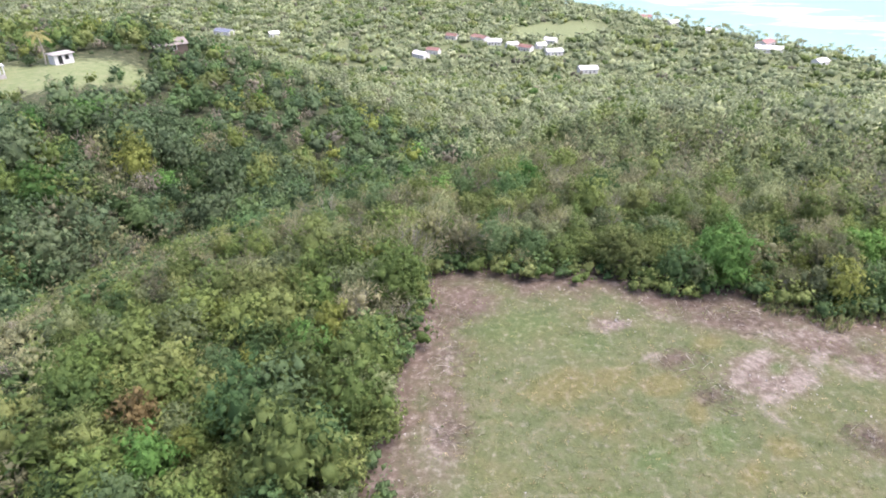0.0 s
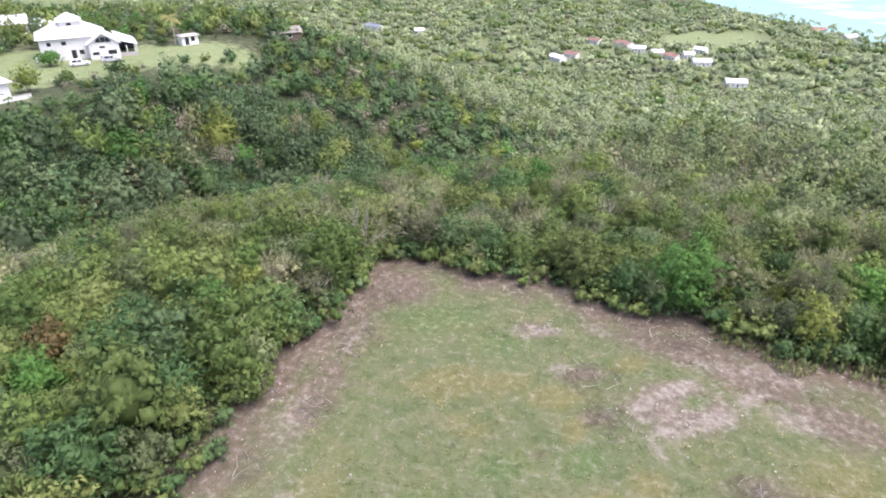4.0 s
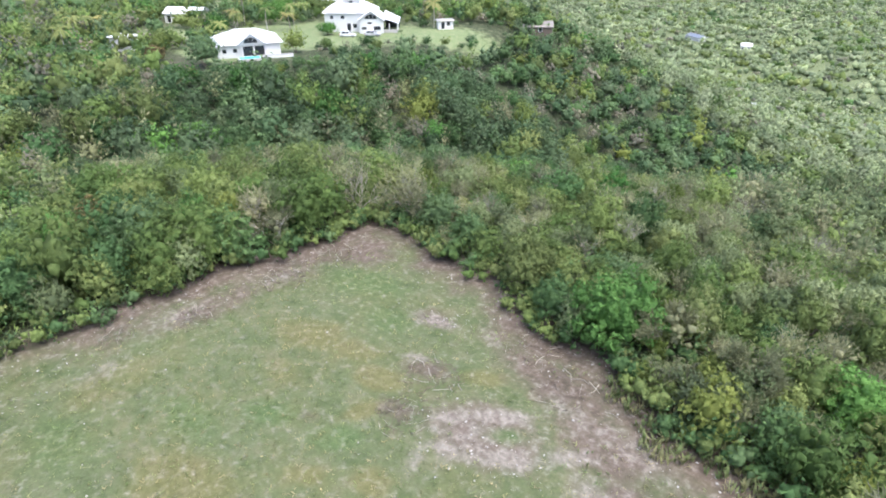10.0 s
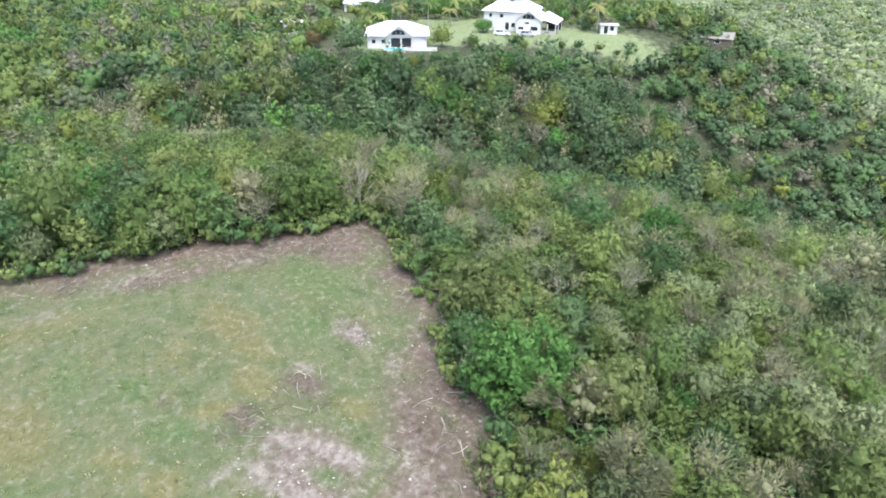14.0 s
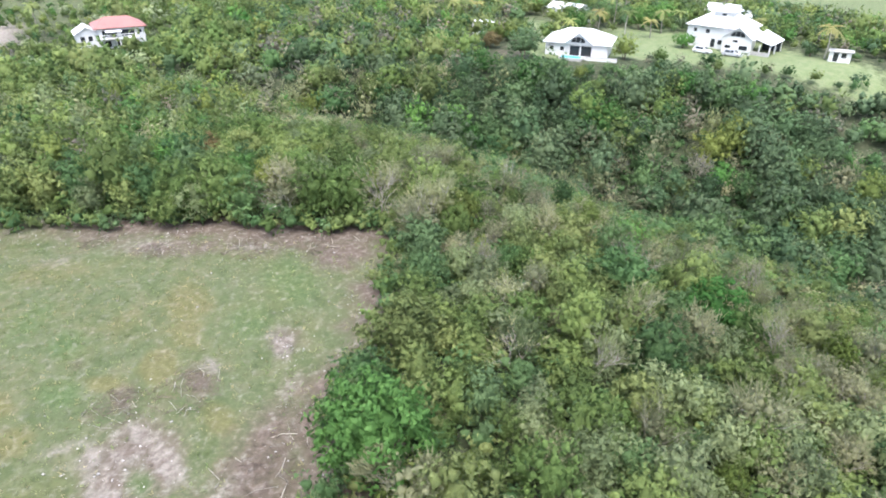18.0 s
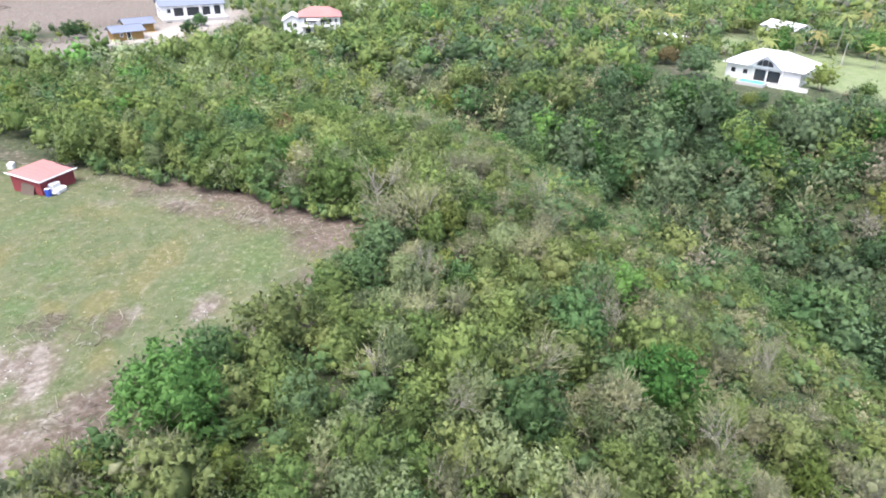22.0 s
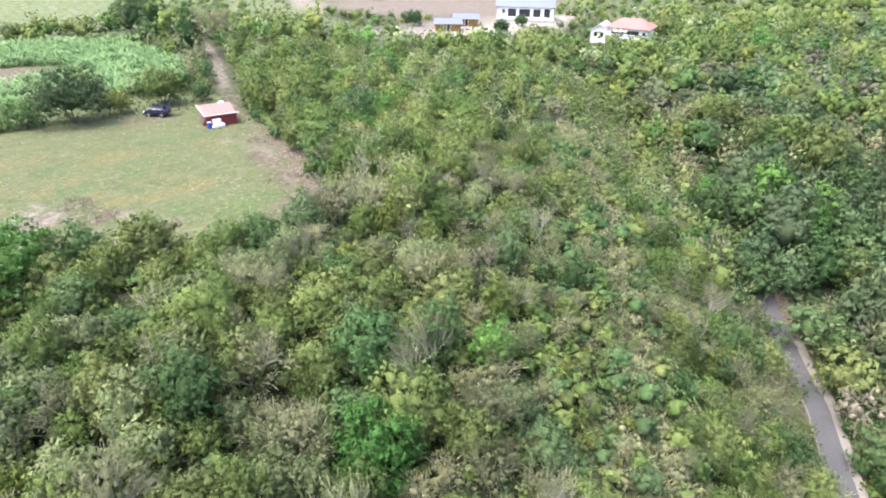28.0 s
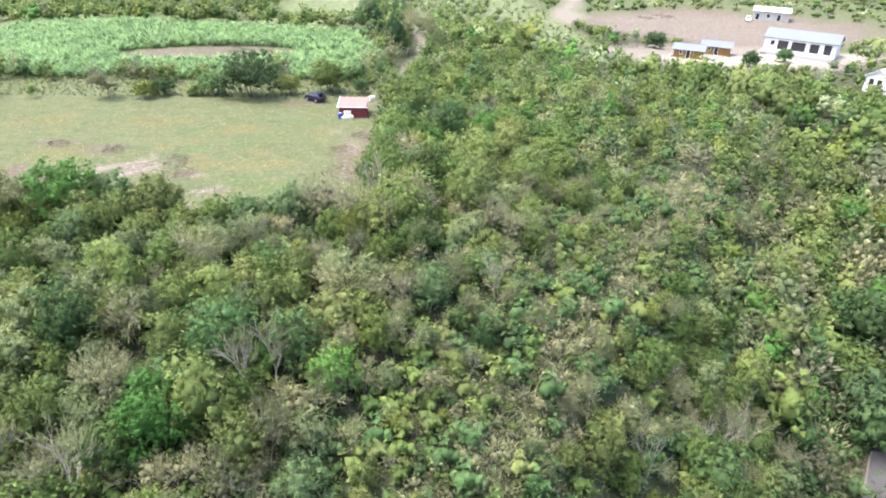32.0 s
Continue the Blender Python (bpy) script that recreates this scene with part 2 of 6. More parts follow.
LEAF = {
    "olive": leaf_material("olive_leaves", [(0.0, (0.121, 0.174, 0.056)), (0.25, (0.156, 0.212, 0.068)), (0.5, (0.179, 0.217, 0.081)), (0.75, (0.134, 0.196, 0.059)), (1.0, (0.103, 0.170, 0.051))], 0.40),
    "dark": leaf_material("dark_leaves", [(0.0, (0.070, 0.141, 0.053)), (0.5, (0.100, 0.171, 0.065)), (1.0, (0.092, 0.145, 0.067))], 0.38),
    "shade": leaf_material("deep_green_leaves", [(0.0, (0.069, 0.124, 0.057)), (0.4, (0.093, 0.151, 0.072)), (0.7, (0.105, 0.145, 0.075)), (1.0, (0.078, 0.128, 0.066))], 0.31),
    "bright": leaf_material("bright_green_leaves", [(0.0, (0.085, 0.212, 0.051)), (0.5, (0.119, 0.230, 0.059)), (1.0, (0.085, 0.189, 0.051))], 0.42),
    "yellow": leaf_material("yellow_green_leaves", [(0.0, (0.167, 0.223, 0.054)), (0.5, (0.198, 0.238, 0.066)), (1.0, (0.145, 0.201, 0.058))], 0.46),
    "dry": leaf_material("dry_leaves", [(0.0, (0.218, 0.233, 0.129)), (0.4, (0.254, 0.256, 0.153)), (0.7, (0.202, 0.237, 0.113)), (1.0, (0.228, 0.233, 0.142))], 0.44),
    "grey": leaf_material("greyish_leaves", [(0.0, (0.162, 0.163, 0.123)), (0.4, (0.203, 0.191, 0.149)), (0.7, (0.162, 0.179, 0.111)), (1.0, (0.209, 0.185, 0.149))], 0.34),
    # Far woods: the valley's haze is put into this paler, bluer colour.
    "pale": leaf_material("hazed_olive_leaves", [(0.0, (0.241, 0.307, 0.169)), (0.35, (0.272, 0.319, 0.191)), (0.65, (0.248, 0.312, 0.169)), (1.0, (0.278, 0.319, 0.197))], 0.44),
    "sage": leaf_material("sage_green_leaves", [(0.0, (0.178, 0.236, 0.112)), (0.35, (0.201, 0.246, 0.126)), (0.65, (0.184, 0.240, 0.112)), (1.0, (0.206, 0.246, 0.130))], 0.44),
    "crest": leaf_material("pale_crest_grass", [(0.0, (0.217, 0.234, 0.125)), (0.5, (0.258, 0.261, 0.158)), (1.0, (0.197, 0.230, 0.116))], 0.35),
    "russet": leaf_material("russet_leaves", [(0.0, (0.15, 0.095, 0.045)), (1.0, (0.135, 0.115, 0.052))], 0.28),
    "cane": leaf_material("cane_leaves", [(0.0, (0.16, 0.275, 0.115)), (0.5, (0.19, 0.3, 0.135)), (1.0, (0.17, 0.29, 0.125))], 0.35),
    "palm": leaf_material("palm_fronds", [(0.0, (0.23, 0.26, 0.09)), (0.5, (0.17, 0.22, 0.08)), (1.0, (0.28, 0.26, 0.1))], 0.35),
    "grass": leaf_material("grass_blades", [(0.0, (0.14, 0.195, 0.075)), (0.4, (0.18, 0.21, 0.095)), (0.7, (0.21, 0.205, 0.105)), (1.0, (0.15, 0.2, 0.08))], 0.45),
    "straw": leaf_material("straw_blades", [(0.0, (0.25, 0.225, 0.115)), (0.5, (0.28, 0.25, 0.15)), (1.0, (0.225, 0.21, 0.1))], 0.4),
}


def bark_material(name, a, b):
    m, nt, p = material(name, 0.95, 0.1)
    own = nt.nodes.new("ShaderNodeObjectInfo").outputs["Random"]
    g = grain(nt, 0.12, 5, 0.7)
    col = mix(nt, g, a, b)
    col = mix(nt, 1.0, col, ramp(nt, maths(nt, "FRACT", maths(nt, "ADD", own, attr(nt, "tint"))), [(0, (0.7, 0.68, 0.68)), (1, (1.25, 1.22, 1.2))]), "MULTIPLY")
    nt.links.new(col, p.inputs["Base Color"])
    bump(nt, p, g, 0.4, 0.02)
    return m


BARK = bark_material("brown_bark", (0.09, 0.07, 0.055), (0.19, 0.16, 0.13))
GREY_BARK = bark_material("bleached_grey_bark", (0.22, 0.21, 0.175), (0.4, 0.385, 0.33))


def plain(name, col, rough=0.8, size=0.5, wear=0.25, spec=0.3, metal=0.0):
    """A painted or worn surface: a colour with two scales of stains and fine relief."""
    m, nt, p = material(name, rough, spec)
    p.inputs["Metallic"].default_value = metal
    g1, g2 = grain(nt, size * 3, 3), grain(nt, size * 0.25, 5, 0.7)
    both = maths(nt, "MULTIPLY_ADD", g2, 0.5, maths(nt, "MULTIPLY", g1, 0.5))
    lo = tuple(c * (1 - wear) for c in col)
    hi = tuple(min(1.0, c * (1 + wear * 0.5)) for c in col)
    nt.links.new(ramp(nt, both, [(0.3, lo), (0.5, col), (0.72, hi)]), p.inputs["Base Color"])
    bump(nt, p, g2, 0.25, 0.01)
    return m


# the ground: litter under the trees, grass, dry grass and bare soil laid out by soft masks
def ground_material():
    m, nt, p = material("ground_soil_and_grass", 0.95, 0.1)
    big, mid, fine = grain(nt, 4.5, 4, 0.6), grain(nt, 1.6, 5, 0.65), grain(nt, 0.25, 6, 0.7)
    litter = ramp(nt, mid, [(0.3, (0.03, 0.042, 0.02)), (0.55, (0.048, 0.06, 0.03)), (0.75, (0.072, 0.08, 0.044))])
    lush = ramp(nt, mid, [(0.3, (0.058, 0.078, 0.032)), (0.5, (0.084, 0.103, 0.049)), (0.7, (0.112, 0.122, 0.068))])
    small = grain(nt, 0.55, 5, 0.65)
    deep = ramp(nt, small, [(0.3, (0.046, 0.074, 0.027)), (0.5, (0.066, 0.104, 0.039)), (0.7, (0.092, 0.126, 0.056))])
    straw = ramp(nt, small, [(0.3, (0.088, 0.084, 0.032)), (0.5, (0.122, 0.112, 0.047)), (0.72, (0.16, 0.148, 0.074))])
    soil = ramp(nt, small, [(0.28, (0.064, 0.046, 0.038)), (0.5, (0.106, 0.081, 0.068)), (0.7, (0.155, 0.128, 0.112))])
    chalk = ramp(nt, small, [(0.3, (0.128, 0.11, 0.092)), (0.5, (0.182, 0.16, 0.136)), (0.72, (0.25, 0.226, 0.198))])

    def soften(mask, noise, width=0.35):
        v = maths(nt, "ADD", mask, maths(nt, "MULTIPLY", maths(nt, "SUBTRACT", noise, 0.5), 1.4))
        n = nt.nodes.new("ShaderNodeMapRange")
        n.interpolation_type = "SMOOTHSTEP"
        n.inputs["From Min"].default_value, n.inputs["From Max"].default_value = 0.5 - width, 0.5 + width
        nt.links.new(v, n.inputs["Value"])
        return n.outputs["Result"]

    col = mix(nt, soften(attr(nt, "grass"), mid, 0.3), litter, lush)
    col = mix(nt, maths(nt, "MULTIPLY", soften(attr(nt, "lush"), mid, 0.45), 0.85), col, deep)
    col = mix(nt, maths(nt, "MULTIPLY", soften(attr(nt, "straw"), maths(nt, "MULTIPLY_ADD", big, 0.75, maths(nt, "MULTIPLY", mid, 0.25)), 0.38), 0.7), col, straw)
    col = mix(nt, maths(nt, "MULTIPLY", soften(attr(nt, "soil"), mid, 0.55), 0.9), col, soil)
    col = mix(nt, maths(nt, "MULTIPLY", soften(attr(nt, "chalk"), small, 0.6), 0.9), col, chalk)
    sand = ramp(nt, small, [(0.3, (0.22, 0.2, 0.165)), (0.5, (0.3, 0.275, 0.235)), (0.72, (0.38, 0.355, 0.31))])
    col = mix(nt, soften(attr(nt, "sand"), small, 0.5), col, sand)
    mown = ramp(nt, mid, [(0.3, (0.115, 0.155, 0.068)), (0.5, (0.15, 0.185, 0.09)), (0.72, (0.185, 0.205, 0.115))])
    col = mix(nt, soften(attr(nt, "mown"), mid, 0.3), col, mown)
    col = mix(nt, 1.0, col, ramp(nt, fine, [(0.25, (0.72, 0.72, 0.7)), (0.55, (1, 1, 1)), (0.8, (1.25, 1.22, 1.2))]), "MULTIPLY")
    nt.links.new(col, p.inputs["Base Color"])
    bump(nt, p, fine, 0.6, 0.08)
    return m


GROUND = ground_material()
WHITE = plain("white_painted_render", (0.6, 0.6, 0.585), 0.7, 0.8, 0.08)
WHITE_ROOF = plain("white_metal_roof", (0.6, 0.61, 0.62), 0.5, 1.2, 0.06)
RED_ROOF = plain("faded_red_metal_roof", (0.3, 0.14, 0.122), 0.6, 1.0, 0.2)
RUST_ROOF = plain("weathered_brown_red_roof", (0.2, 0.115, 0.095), 0.7, 1.0, 0.25)
GREY_ROOF = plain("blue_grey_metal_roof", (0.14, 0.16, 0.2), 0.5, 1.0, 0.15)
RED_WALL = plain("dark_red_boards", (0.22, 0.045, 0.05), 0.8, 0.6, 0.3)
WOOD = plain("ochre_wood_cladding", (0.22, 0.14, 0.05), 0.8, 0.6, 0.25)
# Window glass, and panels that stand in for the shade inside openings.
DARK = plain("dark_glass_and_shade", (0.025, 0.028, 0.032), 0.25, 1.0, 0.3, 0.5)
CONCRETE = plain("pale_concrete", (0.36, 0.35, 0.33), 0.9, 0.8, 0.15)
GUTTER = plain("sandy_concrete_gutter", (0.2, 0.187, 0.165), 0.95, 0.8, 0.3)
ASPHALT = plain("worn_asphalt", (0.075, 0.075, 0.078), 0.95, 0.8, 0.25)
STONE = plain("pale_limestone", (0.36, 0.345, 0.32), 0.9, 0.2, 0.25)


# ---- mesh helpers ----
def mesh_np(name, verts, faces, mat, tint=None, smooth=False, normals=None):
    """A mesh from arrays: verts n x 3, faces m x 3 or m x 4."""
    verts, faces = np.asarray(verts, np.float32), np.asarray(faces, np.int32)
    me = bpy.data.meshes.new(name)
    k = faces.shape[1]
    me.vertices.add(len(verts))
    me.vertices.foreach_set("co", verts.ravel())
    me.loops.add(faces.size)
    me.loops.foreach_set("vertex_index", faces.ravel())
    me.polygons.add(len(faces))
    me.polygons.foreach_set("loop_start", np.arange(0, faces.size, k, dtype=np.int32))
    if tint is not None:
        me.attributes.new("tint", "FLOAT", "POINT").data.foreach_set("value", np.asarray(tint, np.float32))
    me.polygons.foreach_set("use_smooth", np.full(len(faces), smooth))
    me.materials.append(mat)
    me.update(calc_edges=True)
    if normals is not None:
        me.normals_split_custom_set_from_vertices(np.asarray(normals, np.float32))
    return me


def put(name, me, parent=None, at=None):
    ob = new(name, me)
    if parent is not None:
        ob.parent = parent
    if at is not None:
        ob.matrix_basis = at
    return ob


def part(name, bm, mat, parent=None, label="", at=None):
    """Links a bmesh as one mesh object, under a thing or under a part."""
    me = bpy.data.meshes.new(name)
    bm.to_mesh(me)
    bm.free()
    me.materials.append(mat)
    ob = put(name, me, parent, at)
    return tagged(ob, label) if label else ob


def thing(name, label, category, at, group=""):
    ob = new(name)
    ob.empty_display_size = 0.3
    ob.matrix_basis = at
    return tagged(ob, label, category, group)


def box(x0, y0, z0, x1, y1, z1, bevel=0.0):
    bm = bmesh.new()
    bmesh.ops.create_cube(bm, size=1.0)
    for v in bm.verts:
        v.co = Vector((x0 + (v.co.x + 0.5) * (x1 - x0), y0 + (v.co.y + 0.5) * (y1 - y0), z0 + (v.co.z + 0.5) * (z1 - z0)))
    if bevel:
        bmesh.ops.bevel(bm, geom=bm.edges[:], offset=bevel, segments=1, affect="EDGES")
    return bm


def solid(points, faces, thick=0.0):
    """A closed or thickened shape from corners."""
    bm = bmesh.new()
    vs = [bm.verts.new(p) for p in points]
    for f in faces:
        bm.faces.new([vs[i] for i in f])
    bmesh.ops.recalc_face_normals(bm, faces=bm.faces[:])
    if thick:
        bmesh.ops.solidify(bm, geom=bm.faces[:], thickness=thick)
    return bm


# ---- ground, sea ----
def steps(lo, hi, fine_lo, fine_hi, fine, grow=1.13):
    mid = np.arange(fine_lo, fine_hi + fine, fine)
    up, d = [], fine
    while (up[-1] if up else mid[-1]) < hi:
        d *= grow
        up.append((up[-1] if up else mid[-1]) + min(d, 60))
    dn, d = [], fine
    while (dn[-1] if dn else mid[0]) > lo:
        d *= grow
        dn.append((dn[-1] if dn else mid[0]) - min(d, 60))
    return np.array(dn[::-1] + list(mid) + up)


gx, gy = steps(-1600, 1600, -20, 62, 0.6), steps(-1500, 2600, -6, 54, 0.6)
GX, GY = np.meshgrid(gx, gy)
fx, fy = GX.ravel(), GY.ravel()
inner = inside_field(fx, fy)
fz = land(fx, fy) + 0.12 * lumps(fx, fy, 2.3) * (inner > -2) + 0.05 * lumps(fx, fy, 0.7, 2)
nx, ny = len(gx), len(gy)
ids = np.arange(nx * ny).reshape(ny, nx)
quads = np.stack([ids[:-1, :-1], ids[:-1, 1:], ids[1:, 1:], ids[1:, :-1]], -1).reshape(-1, 4)
gme = mesh_np("ground", np.stack([fx, fy, fz], -1), quads, GROUND)
gme.polygons.foreach_set("use_smooth", np.ones(len(gme.polygons), bool))


def mask(name, values):
    gme.attributes.new(name, "FLOAT", "POINT").data.foreach_set("value", np.clip(values, 0, 1).astype(np.float32))


lawn = sst(0, 0.25, np.maximum.reduce([spot(fx, fy, -108, 120, 36, 22, 50), spot(fx, fy, -86, 140, 24, 11, 60), spot(fx, fy, -104, 92, 17, 12, 53), spot(fx, fy, -134, 92, 20, 10, 40), spot(fx, fy, 115, 655, 62, 30, 25)]))
meadow = ((fy < 6) & (fx > -3) & (fx < 110)) | ((fy < -55) & (fy > -180) & (fx > -60) & (fx < 120))
mask("grass", np.maximum.reduce([sst(-1.5, 1.5, inner), lawn, meadow * 1.0, (way_off(fx, fy, LANE) < 5.5) * (fy > 66) * 1.0, 0.9 * sst(120, 190, np.hypot(fx, fy - 50))]))
# The last term also pales the ground under the far valley's wood.
mask("mown", np.maximum.reduce([lawn, ((fy < -55) & (fy > -180) & (fx > -60) & (fx < 120)) * 0.45, 0.55 * sst(120, 190, np.hypot(fx, fy - 50)) * (fy > 105)]))
mask("sand", np.maximum(sst(0, 0.5, spot(fx, fy, -94, -47.5, 34, 8, 4)), sst(0, 0.5, spot(fx, fy, -120, -54, 12, 8, 0))))
edge_w = fx - west_edge(fy)
edge_n = north_edge(np.maximum(fx, -2)) - fy
infield = sst(-1.5, 1, inner)


def patch(cx, cy, rx, ry, turned=0.0, soft=0.8):
    return sst(0, soft, spot(fx, fy, cx, cy, rx, ry, turned))


crest_pale = 0.35 * (1 - sst(2, 5, np.abs(crest_off(fx, fy) - 1))) * (fy > 30) * (fy < 105)
bank = 0.8 * (way_off(fx, fy, LANE) < 5.5) * (fy > 66)
mask("straw", np.maximum(crest_pale, bank * 0.6) + infield * np.maximum.reduce([0.3 + 0 * fx, 0.9 * patch(8.6, 33, 5, 3, 25), 0.75 * patch(12.5, 34, 4, 2, 15), 1.15 * patch(16.0, 33.2, 2.8, 1.7, 20), 1.0 * patch(17.6, 30.6, 2.4, 1.2, 70), 0.8 * patch(20.8, 38, 3, 1.6, 30), 0.9 * patch(22, 27.6, 2.4, 1.6), 0.85 * patch(19.2, 25.5, 2, 1.2, 40), 0.6 * patch(33, 30, 9, 6), 0.75 * patch(34, 41, 8, 3, -10),
                                            0.7 * patch(15, 20.5, 7, 4, 20), 0.7 * patch(26, 17, 11, 5), 0.55 * patch(40, 18, 10, 8), 0.6 * patch(4, 21, 4, 6), 0.6 * patch(11, 29.5, 4, 2)]))
mask("lush", infield * np.maximum.reduce([0.9 * patch(6.5, 40, 6, 3.2, 20), 0.9 * patch(13.7, 26.8, 3, 1.8, 30), 1.0 * patch(18.2, 28.2, 2.6, 1.6, 40), 0.8 * patch(10.6, 23.1, 4, 2.2), 0.85 * patch(25.2, 35.4, 1.6, 1.1, 30), 0.7 * patch(11.5, 38, 4, 2.4), 0.9 * patch(38.5, 43.2, 7, 2.2, 4), 0.7 * patch(7, 17, 5, 3), 0.6 * patch(20, 21, 4, 2), 0.7 * patch(19.8, 40.2, 1.8, 1.2)]))
soil = sst(-3, 0, inner) * np.maximum.reduce([(1.15 - edge_w / 4.6) * (0.3 + 0.7 * sst(14, 27, fy)), 1.15 - edge_n / (3.2 + 2.6 * sst(8, 30, fx)), 0.95 * patch(2.0, 43.5, 5, 4.5), 0.85 * patch(13.8, 40.6, 2.6, 1.6), 0.85 * patch(24.5, 41, 9, 3.4, -8), 0.9 * patch(17.4, 36.0, 2.6, 1.3, 20), 0.75 * patch(18.8, 32.2, 2.0, 1.2),
                                              0.9 * patch(24, 34.5, 5.5, 3.6, 20), 0.95 * patch(29.5, 38.5, 6, 3.4, -15), 0.9 * patch(33.5, 35.5, 5, 3.4, -20), 0.75 * patch(0.5, 30, 3, 8), 0.62 * patch(29, 28, 5, 3), 0.6 * patch(35, 26, 5, 2), 0.7 * patch(9, 6.5, 7, 1.6, -4), 0.6 * patch(15.6, 28.0, 0.9, 0.6)])
soil = np.maximum(soil, (way_off(fx, fy, TRACK) < 1.2) * 0.4)
soil = np.maximum(soil, sst(0, 0.2, spot(fx, fy, -112, -96, 52, 36, 0)) * 0.95)
soil = np.maximum(soil, sst(0, 0.3, spot(fx, fy, 29, -27, 18, 8, 8)) * 0.9)
soil = np.maximum(soil, sst(0, 0.5, spot(fx, fy, -97, 76, 7, 5, 8)) * 0.8)
soil = np.maximum(soil, (way_off(fx, fy, LANE) < 2.8) * (fy > 62) * 0.85)
mask("soil", soil * (1 - 0.8 * patch(25.1, 35.2, 1.9, 1.2, 35)))
ring = 1 - 0.85 * patch(25.1, 35.2, 1.9, 1.2, 35)
mask("chalk", ring * np.maximum.reduce([0.52 * patch(24.2, 34.4, 5.2, 3.6, 25), 1.0 * patch(21.6, 33.9, 1.8, 0.9, 55), 1.05 * patch(23.9, 36.2, 3.0, 1.0, 38), 1.0 * patch(23.4, 32.2, 2.0, 0.9, 20), 1.0 * patch(26.2, 33.8, 2.8, 1.0, 35), 0.85 * patch(28.6, 36.4, 2.6, 1.0, 50), 0.75 * patch(31, 35, 3, 1.4, -20), 0.85 * patch(16.2, 36.5, 1.6, 0.7, 35), 1.0 * patch(14.6, 40.6, 1.5, 0.9), 0.6 * patch(13.2, 40.0, 1.6, 1.0), 0.55 * patch(26.5, 39.4, 4, 1.2, -12), 0.5 * patch(31, 39.5, 4, 1.6, -15),
                                 0.7 * patch(18.4, 41.6, 2.0, 0.7, -10), 0.6 * patch(0.2, 27.6, 1.8, 3.2), 0.55 * patch(1.0, 36, 1.4, 3.0), 0.5 * patch(2.4, 21, 1.6, 2.4), 0.6 * patch(22.4, 30.4, 2.0, 0.8, -60),
                                 1.25 * sst(0, 0.35, spot(fx, fy, -90, -50, 42, 17, 0)), 0.45 * sst(0, 0.3, spot(fx, fy, -112, -96, 52, 36, 0)), 0.8 * sst(0, 0.3, spot(fx, fy, -124, -52, 14, 8)), 1.0 * (way_off(fx, fy, GRAVEL) < 3.6), 0.8 * (way_off(fx, fy, DRIVE) < 2.2),
                                 0.9 * ((seaward(fx, fy) > -16) & (seaward(fx, fy) < 12)), 0.55 * (way_off(fx, fy, TRACK) < 0.8) * (fy < -4), 0.9 * sst(0, 0.3, spot(fx, fy, 60, 915, 60, 14, -60))]))
tagged(put("ground", gme), "uneven dry ground with grass, bare soil and leaf litter", "ground", kind="structure")


def sea_material():
    m, nt, p = material("shallow_turquoise_sea", 0.55, 0.25)
    s = attr(nt, "off")
    col = ramp(nt, s, [(0.0, (0.19, 0.33, 0.32)), (0.2, (0.16, 0.32, 0.34)), (0.5, (0.16, 0.27, 0.33)), (1.0, (0.17, 0.23, 0.3))])
    n = node(nt, "ShaderNodeTexNoise", Scale=0.02, Detail=6, Roughness=0.65)
    pos = nt.nodes.new("ShaderNodeNewGeometry").outputs["Position"]
    mp = nt.nodes.new("ShaderNodeMapping")
    mp.inputs["Rotation"].default_value = (0, 0, radians(59))
    mp.inputs["Scale"].default_value = (0.5, 1.6, 1)
    nt.links.new(pos, mp.inputs["Vector"])
    nt.links.new(mp.outputs[0], n.inputs["Vector"])
    foam = ramp(nt, maths(nt, "ADD", n.outputs["Fac"], maths(nt, "MULTIPLY", attr(nt, "reef"), 0.22)), [(0.66, (0, 0, 0)), (0.76, (1, 1, 1))])
    nt.links.new(mix(nt, foam, col, (0.4, 0.42, 0.42)), p.inputs["Base Color"])
    bump(nt, p, grain(nt, 6, 4), 0.3, 0.3)
    return m


sx, sy = np.meshgrid(np.linspace(-200, 3200, 70), np.linspace(300, 3600, 70))
sx, sy = sx.ravel(), sy.ravel()
ids = np.arange(4900).reshape(70, 70)
sme = mesh_np("water", np.stack([sx, sy, np.full_like(sx, SEA)], -1), np.stack([ids[:-1, :-1], ids[:-1, 1:], ids[1:, 1:], ids[1:, :-1]], -1).reshape(-1, 4), sea_material())
so = seaward(sx, sy)
sme.attributes.new("off", "FLOAT", "POINT").data.foreach_set("value", np.clip(so / 500, 0, 1).astype(np.float32))
sme.attributes.new("reef", "FLOAT", "POINT").data.foreach_set("value", (sst(40, 110, so) * (1 - sst(170, 320, so))).astype(np.float32))
tagged(put("water", sme), "turquoise shallow sea with white surf on the reef", "sea", kind="structure")

